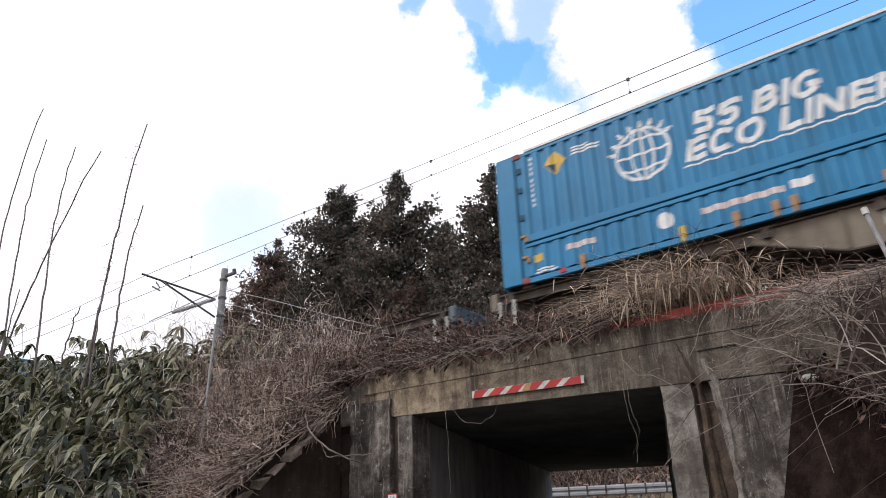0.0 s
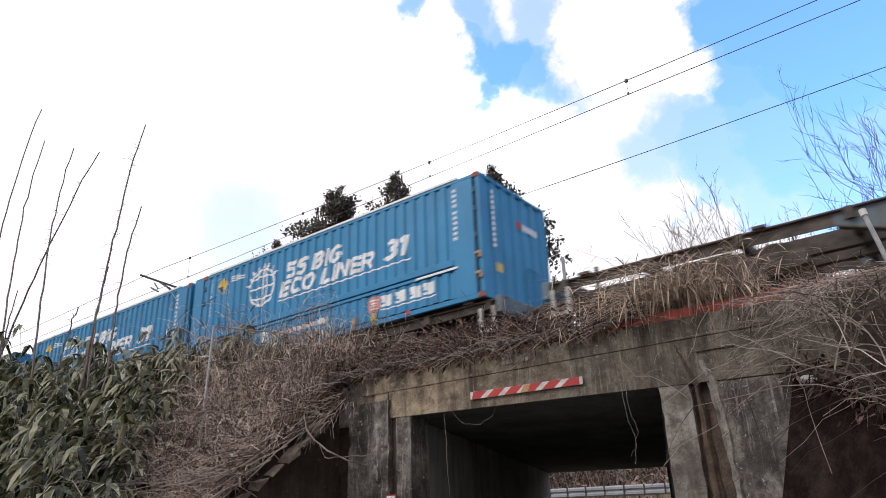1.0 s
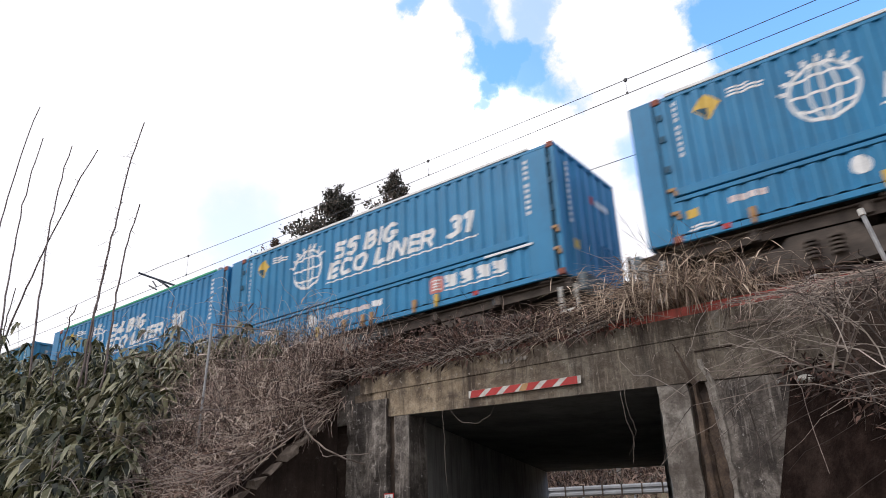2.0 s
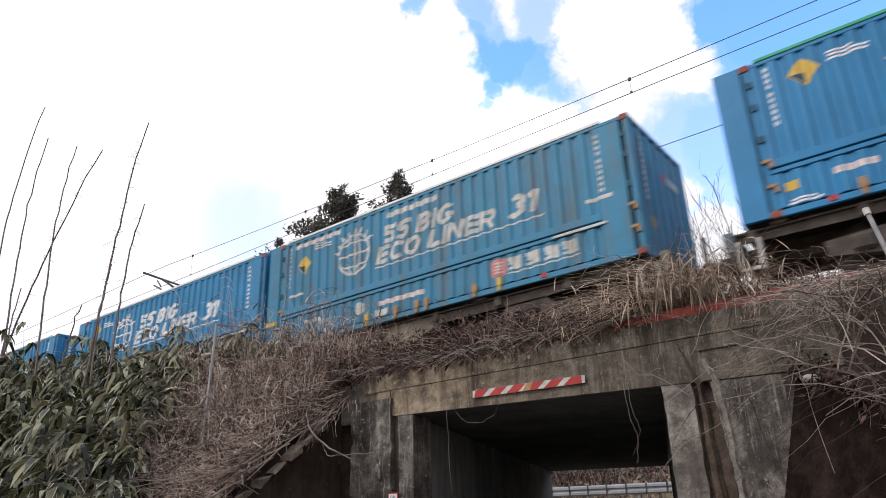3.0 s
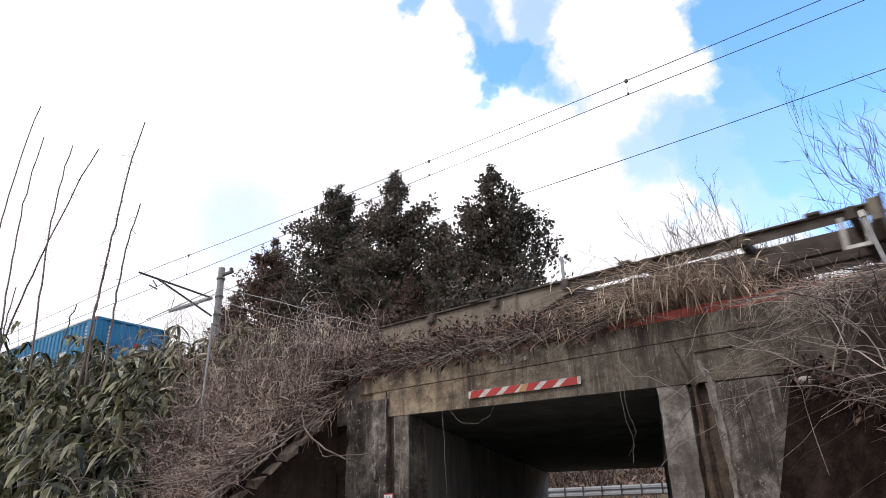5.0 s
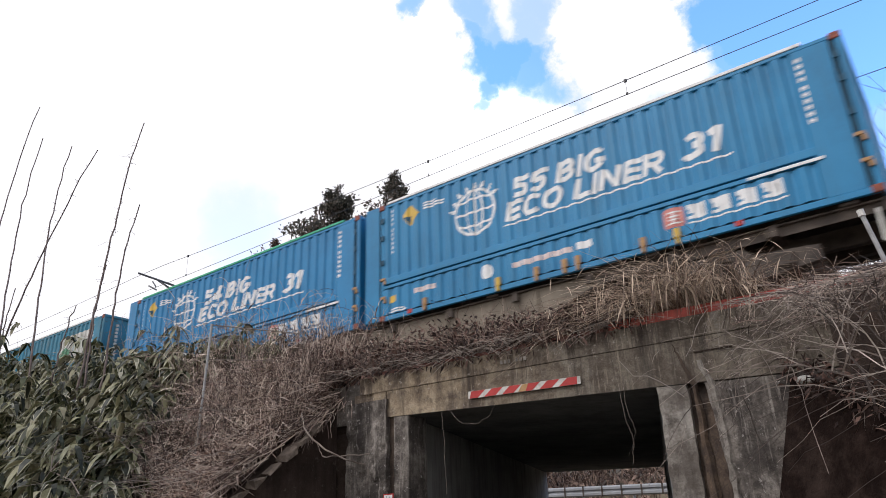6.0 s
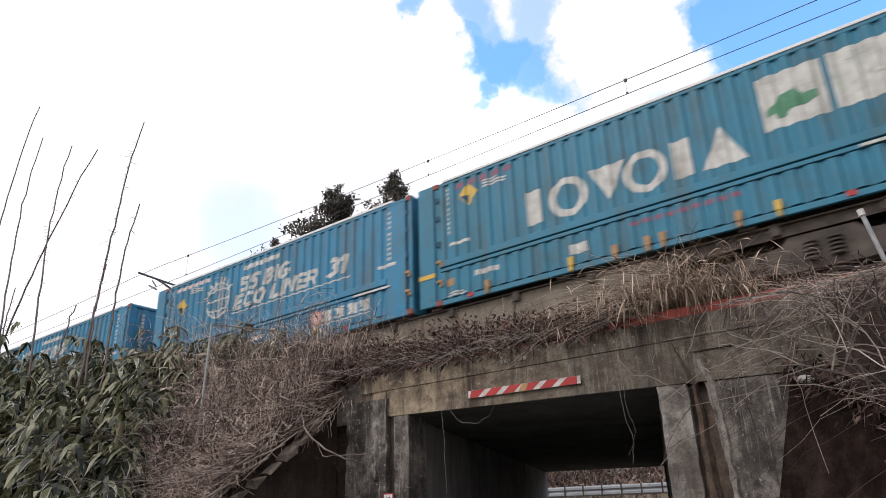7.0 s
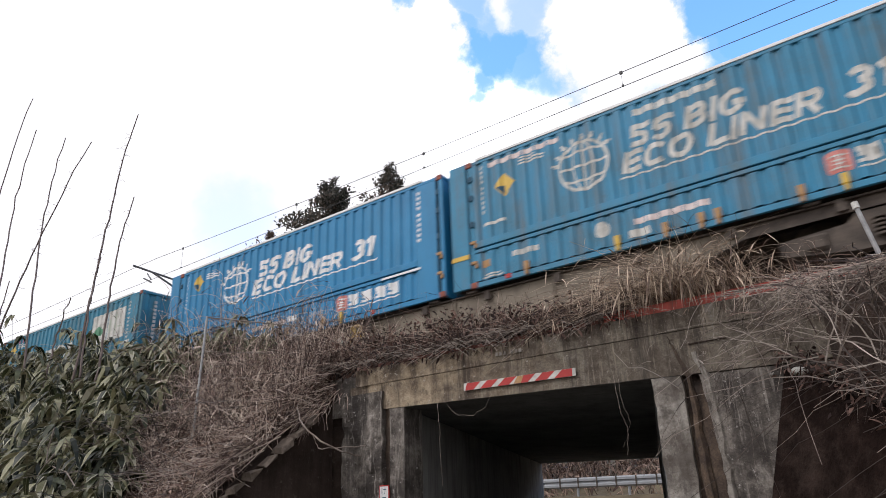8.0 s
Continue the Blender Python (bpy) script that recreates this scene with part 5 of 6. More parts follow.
# ---- signs, posts and rails ----
def warning_board():
    root = new("clearance_board")
    tagged(root, "red and white striped clearance board on the bridge beam", "warning board")
    n = 6
    ln, h = 1.83, 0.108
    part("backing", boxed(0, ln, 0.0, 0.012, 0, h, bevel=0.003), WHITE_GRIMY, root)
    w = ln / 6
    for k in range(6):
        x = k * w
        out = [(max(0, x - 0.02), 0.002), (min(ln, x + w * 0.56), 0.002), (min(ln, x + w * 0.56 + 0.13), h - 0.002), (max(0, x + 0.11), h - 0.002)]
        if k == 0:
            out[0], out[3] = (0.03, 0.002), (0.06, h - 0.002)
        if k == 5:
            out[1], out[2] = (ln - 0.05, 0.002), (ln - 0.05, h - 0.002)
        part("stripe", prism(out, -0.004, 0.0), RED_PAINT, root, "red diagonal stripe")
    part("rust_patch", prism([(0.86, 0.004), (0.98, 0.004), (1.03, h - 0.004), (0.93, h - 0.004)], -0.0055, -0.0042), ORANGE, root, "rusted joint")
    root.matrix_world = Matrix.Translation((-6.10, FACE_Y - 0.075, 3.312)) @ Matrix.Rotation(LEAN, 4, "Z") @ Matrix.Rotation(radians(0.9), 4, "Y")
    sign = new("limit_sign")
    tagged(sign, "small white sign with red border and black writing", "sign")
    part("plate", boxed(0, 0.20, 0, 0.01, -0.62, 0, bevel=0.002), RED_PAINT, sign, "red border")
    part("face", boxed(0.018, 0.182, -0.003, 0.0, -0.602, -0.018), WHITE_PAINT, sign)
    bm = lettering("\u3051", 0.055, 0.145, -0.135, 0.10)
    for v in bm.verts:
        v.co.y = -0.005
    part("writing", bm, BLUE_DARK, sign, "black character")
    bm = boxed(0.06, 0.14, -0.005, -0.003, -0.19, -0.175)
    for z in (-0.22, -0.30, -0.38, -0.46, -0.54):
        box(bm, 0.06, 0.14, -0.005, -0.003, z - 0.04, z)
    part("writing_bars", bm, BLUE_DARK, sign)
    sign.matrix_world = Matrix.Translation((-7.74, FACE_Y - 0.15, 2.06)) @ Matrix.Rotation(LEAN, 4, "Z")
    marks = new("stencil_marks")
    tagged(marks, "faint white stencilled marks on the beam", "marking")
    for k in range(7):
        if k == 3:
            continue
        part("mark", boxed(k * 0.065, k * 0.065 + 0.045, 0, 0.003, 0, 0.055), CONCRETE_PALE, marks)
    marks.matrix_world = Matrix.Translation((-5.52, FACE_Y - 0.045, 3.745)) @ Matrix.Rotation(LEAN, 4, "Z")


warning_board()


def rail_fence():
    f = new("bank_fence")
    tagged(f, "thin rusty pipe fence leaning on the bank", "fence")
    part("post", rod(bmesh.new(), (-10.66, 7.05, 2.6), (-10.46, 7.0, 5.02), 0.022, sides=7), STEEL_GREY, f, "leaning grey pipe post")
    part("post", rod(bmesh.new(), (-9.55, 8.3, 3.5), (-9.5, 8.3, 4.95), 0.014, sides=7), RUSTY_PIPE, f, "grey pipe post")
    part("rail", rod(bmesh.new(), (-10.46, 7.0, 5.0), (-9.5, 8.3, 4.9), 0.010, sides=6), RUSTY_PIPE, f)
    part("rail", rod(bmesh.new(), (-10.53, 7.02, 4.4), (-9.52, 8.3, 4.4), 0.009, sides=6), RUSTY_PIPE, f)
    p = new("marker_post")
    tagged(p, "leaning white-topped pipe post at the bridge edge", "post")
    part("pipe", rod(bmesh.new(), (-0.42, 8.9, 3.6), (-0.60, 8.8, 4.74), 0.028, sides=8), STEEL_GREY, p)
    part("cap", rod(bmesh.new(), (-0.595, 8.8, 4.70), (-0.605, 8.8, 4.78), 0.04, sides=8), WHITE_GRIMY, p, "pale cap")


rail_fence()


def guard_rail():
    g = new("guard_rail")
    tagged(g, "pale corrugated steel guard rail beside the road beyond", "guard rail")
    bm = bmesh.new()
    prof = [(0.0, 0.0), (-0.05, 0.05), (-0.05, 0.12), (0.0, 0.16), (0.0, 0.20), (-0.05, 0.24), (-0.05, 0.31), (0.0, 0.36)]
    rows = []
    for x in (-15.0, 2.0):
        rows.append([bm.verts.new((x, y, z)) for y, z in prof])
    for i in range(len(prof) - 1):
        bm.faces.new((rows[0][i], rows[0][i + 1], rows[1][i + 1], rows[1][i]))
    part("beam", bm, GUARD, g)
    for x in np.arange(-14.8, 2.0, 0.75):
        part("joint", boxed(x, x + 0.06, -0.058, -0.048, 0.0, 0.36), RUNNING, g)
    for x in np.arange(-14.6, 2.0, 2.0):
        part("post", rod(bmesh.new(), (x, 0.06, -0.55), (x, 0.06, 0.36), 0.05, sides=8), GUARD, g)
    g.matrix_world = Matrix.Translation((0, 24.6, 2.27)) @ Matrix.Rotation(radians(1.0), 4, "Y")


guard_rail()


# ---- plants ----
def arcs(base, way, length, curl, n=6, wobble=0.05):
    """Stems that rise along way and bend over: (m, n, 3)."""
    m = len(base)
    way = way / np.linalg.norm(way, axis=1, keepdims=True)
    t = np.linspace(0, 1, n)[None, :, None]
    flat_way = way * [1, 1, 0]
    flat_way /= np.linalg.norm(flat_way, axis=1, keepdims=True) + 1e-6
    L = length[:, None, None]
    c = curl[:, None, None]
    pts = base[:, None, :] + way[:, None, :] * L * t + flat_way[:, None, :] * L * c * t ** 2 * 0.6 - np.array([0, 0, 1.0]) * L * c * t ** 2.2 * 0.7
    pts += rng.normal(0, wobble, (m, n, 3)) * L * t * 0.5
    return pts


def scatter(m, x0, x1, y0, y1, keep=lambda x, y: np.ones(len(x), bool)):
    x, y = rng.uniform(x0, x1, m * 3), rng.uniform(y0, y1, m * 3)
    k = keep(x, y)
    x, y = x[k][:m], y[k][:m]
    z = np.array([slope_height(v) for v in y])
    return np.stack([x, y, z], 1)


def up_ways(m, lean=0.35, bias=(0, 0)):
    d = rng.normal(0, lean, (m, 3))
    d[:, 0] += bias[0]
    d[:, 1] += bias[1]
    d[:, 2] = 1.0
    return d


def patchy(x, y, f=0.9, seed=0.0):
    return np.array([noise.noise(Vector((a * f, b * f, seed))) for a, b in zip(x, y)])


def bamboo_grass():
    """The green thicket on the bank."""
    edge = lambda x, y: (x < np.interp(y, [3.5, 5.5, 6.6, 7.9, 8.6, 9.3], [-8.5, -10.4, -11.6, -12.7, -11.7, -10.5]) + 0.8 * patchy(x, y)) & (x < -9.3)
    base = scatter(3000, -27.0, -9.3, 4.3, 9.3, edge)
    m = len(base)
    base[:, 2] -= 0.05
    L = (1.08 + 0.115 * (-9.5 - base[:, 0])) * rng.uniform(0.62, 1.12, m) * (1 + 0.25 * patchy(base[:, 0], base[:, 1], 0.7, 4.0))
    tall = np.random.default_rng(5).random(m) < 0.06 * (base[:, 0] < -11.0)
    L = np.where(tall, L * 1.42, L)
    pts = arcs(base, up_ways(m, 0.2, (0.06, -0.14)), L, rng.uniform(0.0, 0.3, m), 6, 0.03)
    cv, cf = tubes(pts[:, [0, 2, 5]], np.linspace(1, 0.5, 3)[None] * rng.uniform(0.004, 0.009, m)[:, None])
    tagged(joined("bamboo_grass_culms", [(cv, cf)], CULM), "dense thin culms of bamboo grass on the bank", "bamboo grass", kind="stuff")
    # broad leaves fan out from the joints and hang down
    b, w, s = [], [], []
    for j, cnt in ((2, 1), (3, 2), (4, 4), (5, 7)):
        fan = rng.uniform(0, 2 * np.pi, m)
        for c in range(cnt):
            a = fan + rng.normal(0, 1.0, m)
            b.append(pts[:, j] + rng.normal(0, 0.03, (m, 3)))
            d = np.stack([np.cos(a), np.sin(a) - 0.3, rng.uniform(-0.35, 0.6, m)], 1)
            w.append(d)
            s.append(np.stack([-np.sin(a), np.cos(a), rng.normal(0, 0.4, m)], 1))
    b, w, s = np.concatenate(b), np.concatenate(w), np.concatenate(s)
    q = len(b)
    long, wide, hang = rng.uniform(0.2, 0.38, q), rng.uniform(0.06, 0.115, q), rng.uniform(0.5, 1.9, q)
    v, f = blades(b, w, s, long, wide, hang)
    tagged(joined("bamboo_grass", [(v, f)], SASA), "dense olive-green bamboo grass with broad drooping leaves", "bamboo grass", kind="stuff")
    # dry pale edges of some of the leaves
    k = rng.random(q) < 0.35
    v, f = blades(b[k] + [0, 0.004, -0.006], w[k], s[k], long[k] * 1.03, wide[k] + 0.028, hang[k])
    tagged(joined("leaf_edges", [(v, f)], LEAF_RIM), "pale dry edges of bamboo grass leaves", "bamboo grass", kind="stuff")


def dead_brush():
    """Brown stems, vines and curled leaves on the bank next to the bridge."""
    keep = lambda x, y: (x > np.interp(y, [5.0, 6.6, 7.9, 8.6, 9.3], [-10.3, -12.2, -13.4, -12.4, -11.2]) + 0.4 * patchy(x, y)) & (x < -8.95)
    tuft = scatter(420, -16.5, -8.9, 5.3, 9.4, keep)
    more = scatter(110, -26.0, -12.0, 8.2, 9.5)
    tuft = np.concatenate([tuft, more])
    per = 7
    base = np.repeat(tuft, per, 0) + rng.normal(0, 0.09, (len(tuft) * per, 3)) * [1, 1, 0]
    base[:, 2] = np.array([slope_height(v) for v in base[:, 1]]) - 0.03
    m = len(base)
    tall = np.clip(0.30 + 0.44 * (base[:, 1] - 6.4), 0.25, 1.4) * np.clip(0.66 + 0.26 * (-8.9 - base[:, 0]), 0.62, 1.25)
    L = 0.86 * tall * np.repeat(rng.uniform(0.65, 1.6, len(tuft)), per) * rng.uniform(0.6, 1.25, m)
    way = up_ways(m, 0.13, (0.0, 0.0)) + np.repeat(rng.normal(0, 0.2, (len(tuft), 3)) * [1, 1, 0] + [0.14, -0.1, 0], per, 0)
    pts = arcs(base, way, L, rng.uniform(-0.05, 0.4, m), 7, 0.03)
    pieces = [tubes(pts, np.linspace(1, 0.35, 7)[None] * rng.uniform(0.003, 0.010, m)[:, None])]
    for j in (4, 5, 6):
        k = rng.random(m) < 0.6
        o = pts[k, j]
        tw = arcs(o, rng.normal(0, 0.45, (len(o), 3)) + [0.15, -0.1, 0.7], rng.uniform(0.15, 0.55, len(o)), rng.uniform(0.0, 1.1, len(o)), 4, 0.05)
        pieces.append(tubes(tw, np.linspace(0.0055, 0.0025, 4)[None].repeat(len(o), 0)))
    tagged(joined("dead_brush", pieces, BRUSH), "tufts of dead brown stems on the bank", "dead brush", kind="stuff")
    # withered leaves that hang from the stems
    k = 9000
    o = pts[rng.integers(0, m, k), rng.integers(1, 7, k)]
    v, f = blades(o, rng.normal(0, 0.7, (k, 3)) + [0, 0, -0.5], rng.normal(0, 1, (k, 3)), rng.uniform(0.08, 0.28, k), rng.uniform(0.01, 0.03, k), rng.uniform(0.2, 1.0, k))
    tagged(joined("withered_leaves", [(v, f)], BRUSH), "withered pale leaves hanging on dead stems", "dead leaves", kind="stuff")
    # tall straight saplings that lean over the bridge end
    base = scatter(230, -11.8, -8.9, 7.3, 9.1)
    m = len(base)
    pts = arcs(base, up_ways(m, 0.13, (0.2, -0.08)), rng.uniform(1.0, 1.8, m) * np.clip(0.5 + 0.32 * (base[:, 1] - 7.2), 0.4, 1.0), rng.uniform(-0.1, 0.45, m), 8, 0.02)
    tagged(joined("bank_saplings", [tubes(pts, np.linspace(1, 0.3, 8)[None] * rng.uniform(0.005, 0.010, m)[:, None])], BRUSH), "slender grey-brown saplings leaning over the bank", "saplings", kind="stuff")
    # stems combed down along the top of the wing wall
    m = 150
    y = rng.uniform(6.3, 8.9, m)
    base = np.stack([rng.uniform(-9.25, -8.72, m), y, np.array([TOP - 0.12 - 0.75 * (8.7 - v) for v in y])], 1)
    base[:, 2] += rng.uniform(0.0, 0.35, m)
    d = np.stack([rng.normal(0.06, 0.16, m), np.full(m, -0.75), rng.uniform(-0.55, 0.0, m)], 1)
    pts = arcs(base, d, rng.uniform(0.5, 1.3, m), rng.uniform(-0.1, 0.3, m), 7, 0.03)
    pts[:, :, 2] = np.maximum(pts[:, :, 2], TOP - 0.24 - 0.75 * (8.7 - pts[:, :, 1]))
    tagged(joined("combed_stems", [tubes(pts, np.linspace(1, 0.4, 7)[None] * rng.uniform(0.004, 0.011, m)[:, None])], BRUSH), "dead stems lying along the wing wall", "dead brush", kind="stuff")
    # vines that lie over the bank in long loops
    base = scatter(300, -14.0, -8.95, 5.6, 9.0, keep)
    m = len(base)
    base[:, 2] += rng.uniform(0.1, 0.7, m)
    d = rng.normal(0, 1, (m, 3)) * [1, 1, 0.4] + [0.5, -0.5, -0.1]
    pts = arcs(base, d, rng.uniform(0.8, 2.2, m), rng.uniform(-0.2, 0.5, m), 9, 0.05)
    pts[:, :, 0] = np.minimum(pts[:, :, 0], -8.85)
    for i in range(9):
        g = np.array([slope_height(v) for v in pts[:, i, 1]])
        pts[:, i, 2] = np.maximum(pts[:, i, 2], g + 0.03)
    tagged(joined("dead_vines", [tubes(pts, np.linspace(0.007, 0.0028, 9)[None].repeat(m, 0))], TWIG), "long dead vines trailing over the bank", "vines", kind="stuff")
    # leaf litter caught in it
    base = scatter(14000, -15.5, -8.95, 5.0, 9.3, keep)
    m = len(base)
    base[:, 2] += rng.uniform(0.0, 0.36, m) ** 1.5 * 1.6
    v, f = blades(base, rng.normal(0, 1, (m, 3)), rng.normal(0, 1, (m, 3)), rng.uniform(0.05, 0.18, m), rng.uniform(0.012, 0.04, m), rng.uniform(0.0, 0.8, m))
    tagged(joined("leaf_litter", [(v, f)], DEAD_LEAF), "curled brown dead leaves on the bank", "leaf litter", kind="stuff")


def behind_guard(pts, x_from=-3.2):
    """Keeps growth on the track side of the steel ballast guard, or above it."""
    low = (pts[..., 0] > x_from) & (pts[..., 2] < 4.16)
    pts[..., 1] = np.where(low, np.maximum(pts[..., 1], 8.80 + 0.033 * (pts[..., 0] + 5)), pts[..., 1])


def bridge_weeds():
    """Dead growth along the edge of the bridge deck."""
    m = 1500
    x = rng.uniform(-9.6, -1.0, m)
    y = rng.uniform(8.72, 9.7, m)
    base = np.stack([x, y, np.full(m, TOP - 0.03)], 1)
    hump = np.interp(x, [-9.6, -8.0, -6.6, -5.2, -4.0, -2.6, -1.0], [1.2, 1.0, 1.05, 0.8, 0.75, 0.6, 0.5]) + 0.3 * patchy(x, y, 1.4, 6.0)
    L = np.clip(hump, 0.25, 1.3) * rng.uniform(0.3, 1.35, m)
    pts = arcs(base, up_ways(m, 0.5, (0.0, -0.25)), L, rng.uniform(0.0, 0.9, m), 6, 0.10)
    behind_guard(pts)
    pieces = [tubes(pts, np.linspace(1, 0.4, 6)[None] * rng.uniform(0.0025, 0.007, m)[:, None])]
    for j in (2, 4):
        o = pts[rng.random(m) < 0.8, j]
        tw = arcs(o, rng.normal(0, 1, (len(o), 3)) + [0, -0.2, 0.2], rng.uniform(0.12, 0.4, len(o)), rng.uniform(0.1, 0.9, len(o)), 4, 0.12)
        behind_guard(tw)
        pieces.append(tubes(tw, np.linspace(0.003, 0.0016, 4)[None].repeat(len(o), 0)))
    tagged(joined("bridge_brush", pieces, BRIAR), "tangled dead red-brown brush along the bridge edge", "dead brush", kind="stuff")
    # leaves and creepers hanging a little over the beam
    m = 13000
    x = rng.uniform(-9.6, -1.2, m)
    base = np.stack([x, rng.uniform(8.55, 9.4, m) + (x + 5) * 0.033, TOP - 0.05 + rng.uniform(0, 1, m) ** 2 * np.interp(x, [-9.6, -6.5, -4.5, -1.2], [0.7, 0.75, 0.55, 0.3])], 1)
    base[:, 1] += np.where(x > -3.3, 0.3, 0.0)
    v, f = blades(base, rng.normal(0, 1, (m, 3)), rng.normal(0, 1, (m, 3)), rng.uniform(0.05, 0.13, m), rng.uniform(0.015, 0.045, m), rng.uniform(0.1, 0.9, m))
    tagged(joined("bridge_leaves", [(v, f)], BRIAR_LEAF), "dark red-brown dead leaves along the bridge edge", "leaf litter", kind="stuff")
    m = 260
    x = rng.uniform(-9.4, -3.3, m)
    base = np.stack([x, 8.6 + (x + 5) * 0.033 + rng.uniform(0, 0.3, m), np.full(m, TOP + 0.08)], 1)
    d = np.stack([rng.normal(0, 0.8, m), rng.uniform(-0.7, -0.1, m), rng.uniform(0.1, 0.8, m)], 1)
    pts = arcs(base, d, rng.uniform(0.25, 0.7, m), rng.uniform(0.6, 1.4, m), 7, 0.06)
    pts[:, :, 1] = np.minimum(pts[:, :, 1], 8.57 + (pts[:, :, 0] + 5) * 0.033) + (np.arange(7) == 0)[None] * 0.25
    tagged(joined("creepers", [tubes(pts, np.linspace(0.006, 0.002, 7)[None].repeat(m, 0))], TWIG), "thin dead creepers drooping over the beam", "creepers", kind="stuff")


def pampas(name, cx, cy, cz, spread, count, length, seed):
    r = np.random.default_rng(seed)
    base = np.stack([cx + r.normal(0, spread, count), cy + r.normal(0, 0.12, count), np.full(count, cz)], 1)
    d = np.stack([r.normal(-0.1, 0.28, count), r.normal(-0.22, 0.2, count), np.ones(count)], 1)
    pts = arcs(base, d, r.uniform(0.5, 1.0, count) * length, r.uniform(0.5, 1.5, count), 10, 0.02)
    behind_guard(pts)
    v, f = tubes(pts, np.linspace(1, 0.25, 10)[None] * r.uniform(0.003, 0.0075, count)[:, None])
    # long flat blades, hanging
    k = count * 2
    o = pts[r.integers(0, count, k), r.integers(3, 9, k)]
    bv, bf = blades(o, np.stack([r.normal(0, 0.35, k), r.normal(-0.25, 0.25, k), r.uniform(-1.0, 0.3, k)], 1), r.normal(0, 1, (k, 3)), r.uniform(0.15, 0.36, k), r.uniform(0.008, 0.018, k), r.uniform(0.3, 1.0, k))
    root = new(name)
    tagged(root, "arching clump of pale dry pampas grass on the bridge edge", "grass clump", "dry grass clumps")
    tagged(joined("stem_tuft", [(v, f)], STRAW, root), kind="stuff")
    tagged(joined("blade_tuft", [(bv, bf)], STRAW, root), kind="stuff")
    return root


def thicket(name, count, box6, seed, material, label, bias=(0, 0, 0.3), length=(0.6, 1.9), r0=0.009):
    """Bare branching shrubs that start within a box."""
    r = np.random.default_rng(seed)
    x0, x1, y0, y1 = box6
    x, y = r.uniform(x0, x1, count), r.uniform(y0, y1, count)
    z = np.array([slope_height(v) for v in y]) - 0.05
    base = np.stack([x, y, z], 1)
    pieces = []
    cur, lens, rad = base, r.uniform(*length, count), r.uniform(0.5, 1.0, count) * r0
    way = r.normal(0, 0.55, (count, 3)) + np.array([bias[0], bias[1], 1.0])
    for level in range(4):
        pts = arcs(cur, way, lens, r.uniform(-0.1, 0.8, len(cur)), 6, 0.07)
        pts[..., 0] = np.where(pts[..., 0] < -1.9, -1.9 + (pts[..., 0] + 1.9) * 0.35, pts[..., 0])
        cap = 1.5 + 0.284 * np.maximum(pts[..., 1], 3.0)
        pts[..., 2] = np.where(pts[..., 2] > cap, cap + (pts[..., 2] - cap) * 0.25, pts[..., 2])
        pieces.append(tubes(pts, np.linspace(1, 0.45, 6)[None] * rad[:, None]))
        nxt, nw, nl, nr = [], [], [], []
        for j in (2, 3, 4, 5):
            k = r.random(len(cur)) < (0.72 if level < 2 else 0.45)
            nxt.append(pts[k, j])
            d = (pts[k, j] - pts[k, j - 1])
            d /= np.linalg.norm(d, axis=1, keepdims=True) + 1e-9
            nw.append(d + r.normal(0, 0.75, (k.sum(), 3)) + np.array(bias) * 0.3)
            nl.append(lens[k] * r.uniform(0.35, 0.65, k.sum()))
            nr.append(rad[k] * 0.55)
        cur, way, lens, rad = np.concatenate(nxt), np.concatenate(nw), np.concatenate(nl), np.maximum(np.concatenate(nr), 0.0014)
    return tagged(joined(name, pieces, material), label, "dead brush", kind="stuff")


def tall_stalk(foot, top, bow, twigs, seed, thick=0.027):
    """A bare stalk from its foot to its tip, bowed sideways."""
    r = np.random.default_rng(seed)
    n = 30
    t = np.linspace(0, 1, n)[:, None]
    p = np.array(foot) * (1 - t) + np.array(top) * t + np.array([[bow, 0, 0]]) * 4 * t * (1 - t) * t - np.array([[0.55, 0, 0]]) * (t ** 3) * (1 - t) * 4
    p[1:-1] += r.normal(0, 0.012, (n - 2, 3))
    root = new("tall_stalk")
    tagged(root, "tall bare brown stalk rising from the bamboo grass" if not twigs else "tall bare stalk wound with thin twigs", "dead stalk", "tall bare stalks")
    v, f = tubes(p[None], np.linspace(thick, thick * 0.35, n)[None], 6)
    from_arrays("stem", v, f, STALK, root)
    if twigs:
        m = twigs * 2
        at = r.uniform(0.45, 0.97, m) * (n - 1)
        o = np.stack([np.interp(at, np.arange(n), p[:, i]) for i in range(3)], 1)
        tw = arcs(o, r.normal(0, 0.4, (m, 3)) + [0, 0, 0.7], r.uniform(0.03, 0.16, m), r.uniform(0.0, 1.2, m), 5, 0.3)
        v, f = tubes(tw, np.linspace(0.006, 0.003, 5)[None].repeat(m, 0))
        tagged(from_arrays("twig_tangle", v, f, STALK, root), kind="stuff")
    return root


def hanging_vine(pts, r):
    p = np.array(pts, float)
    n = 14
    t = np.linspace(0, len(p) - 1, n)
    q = np.stack([np.interp(t, np.arange(len(p)), p[:, i]) for i in range(3)], 1)
    q[1:-1] += rng.normal(0, 0.007, (n - 2, 3))
    tagged(polyline("hanging_vine", q, r, TWIG), "thin dead vine hanging from the bridge beam", "vine", "vines hanging over the underpass")


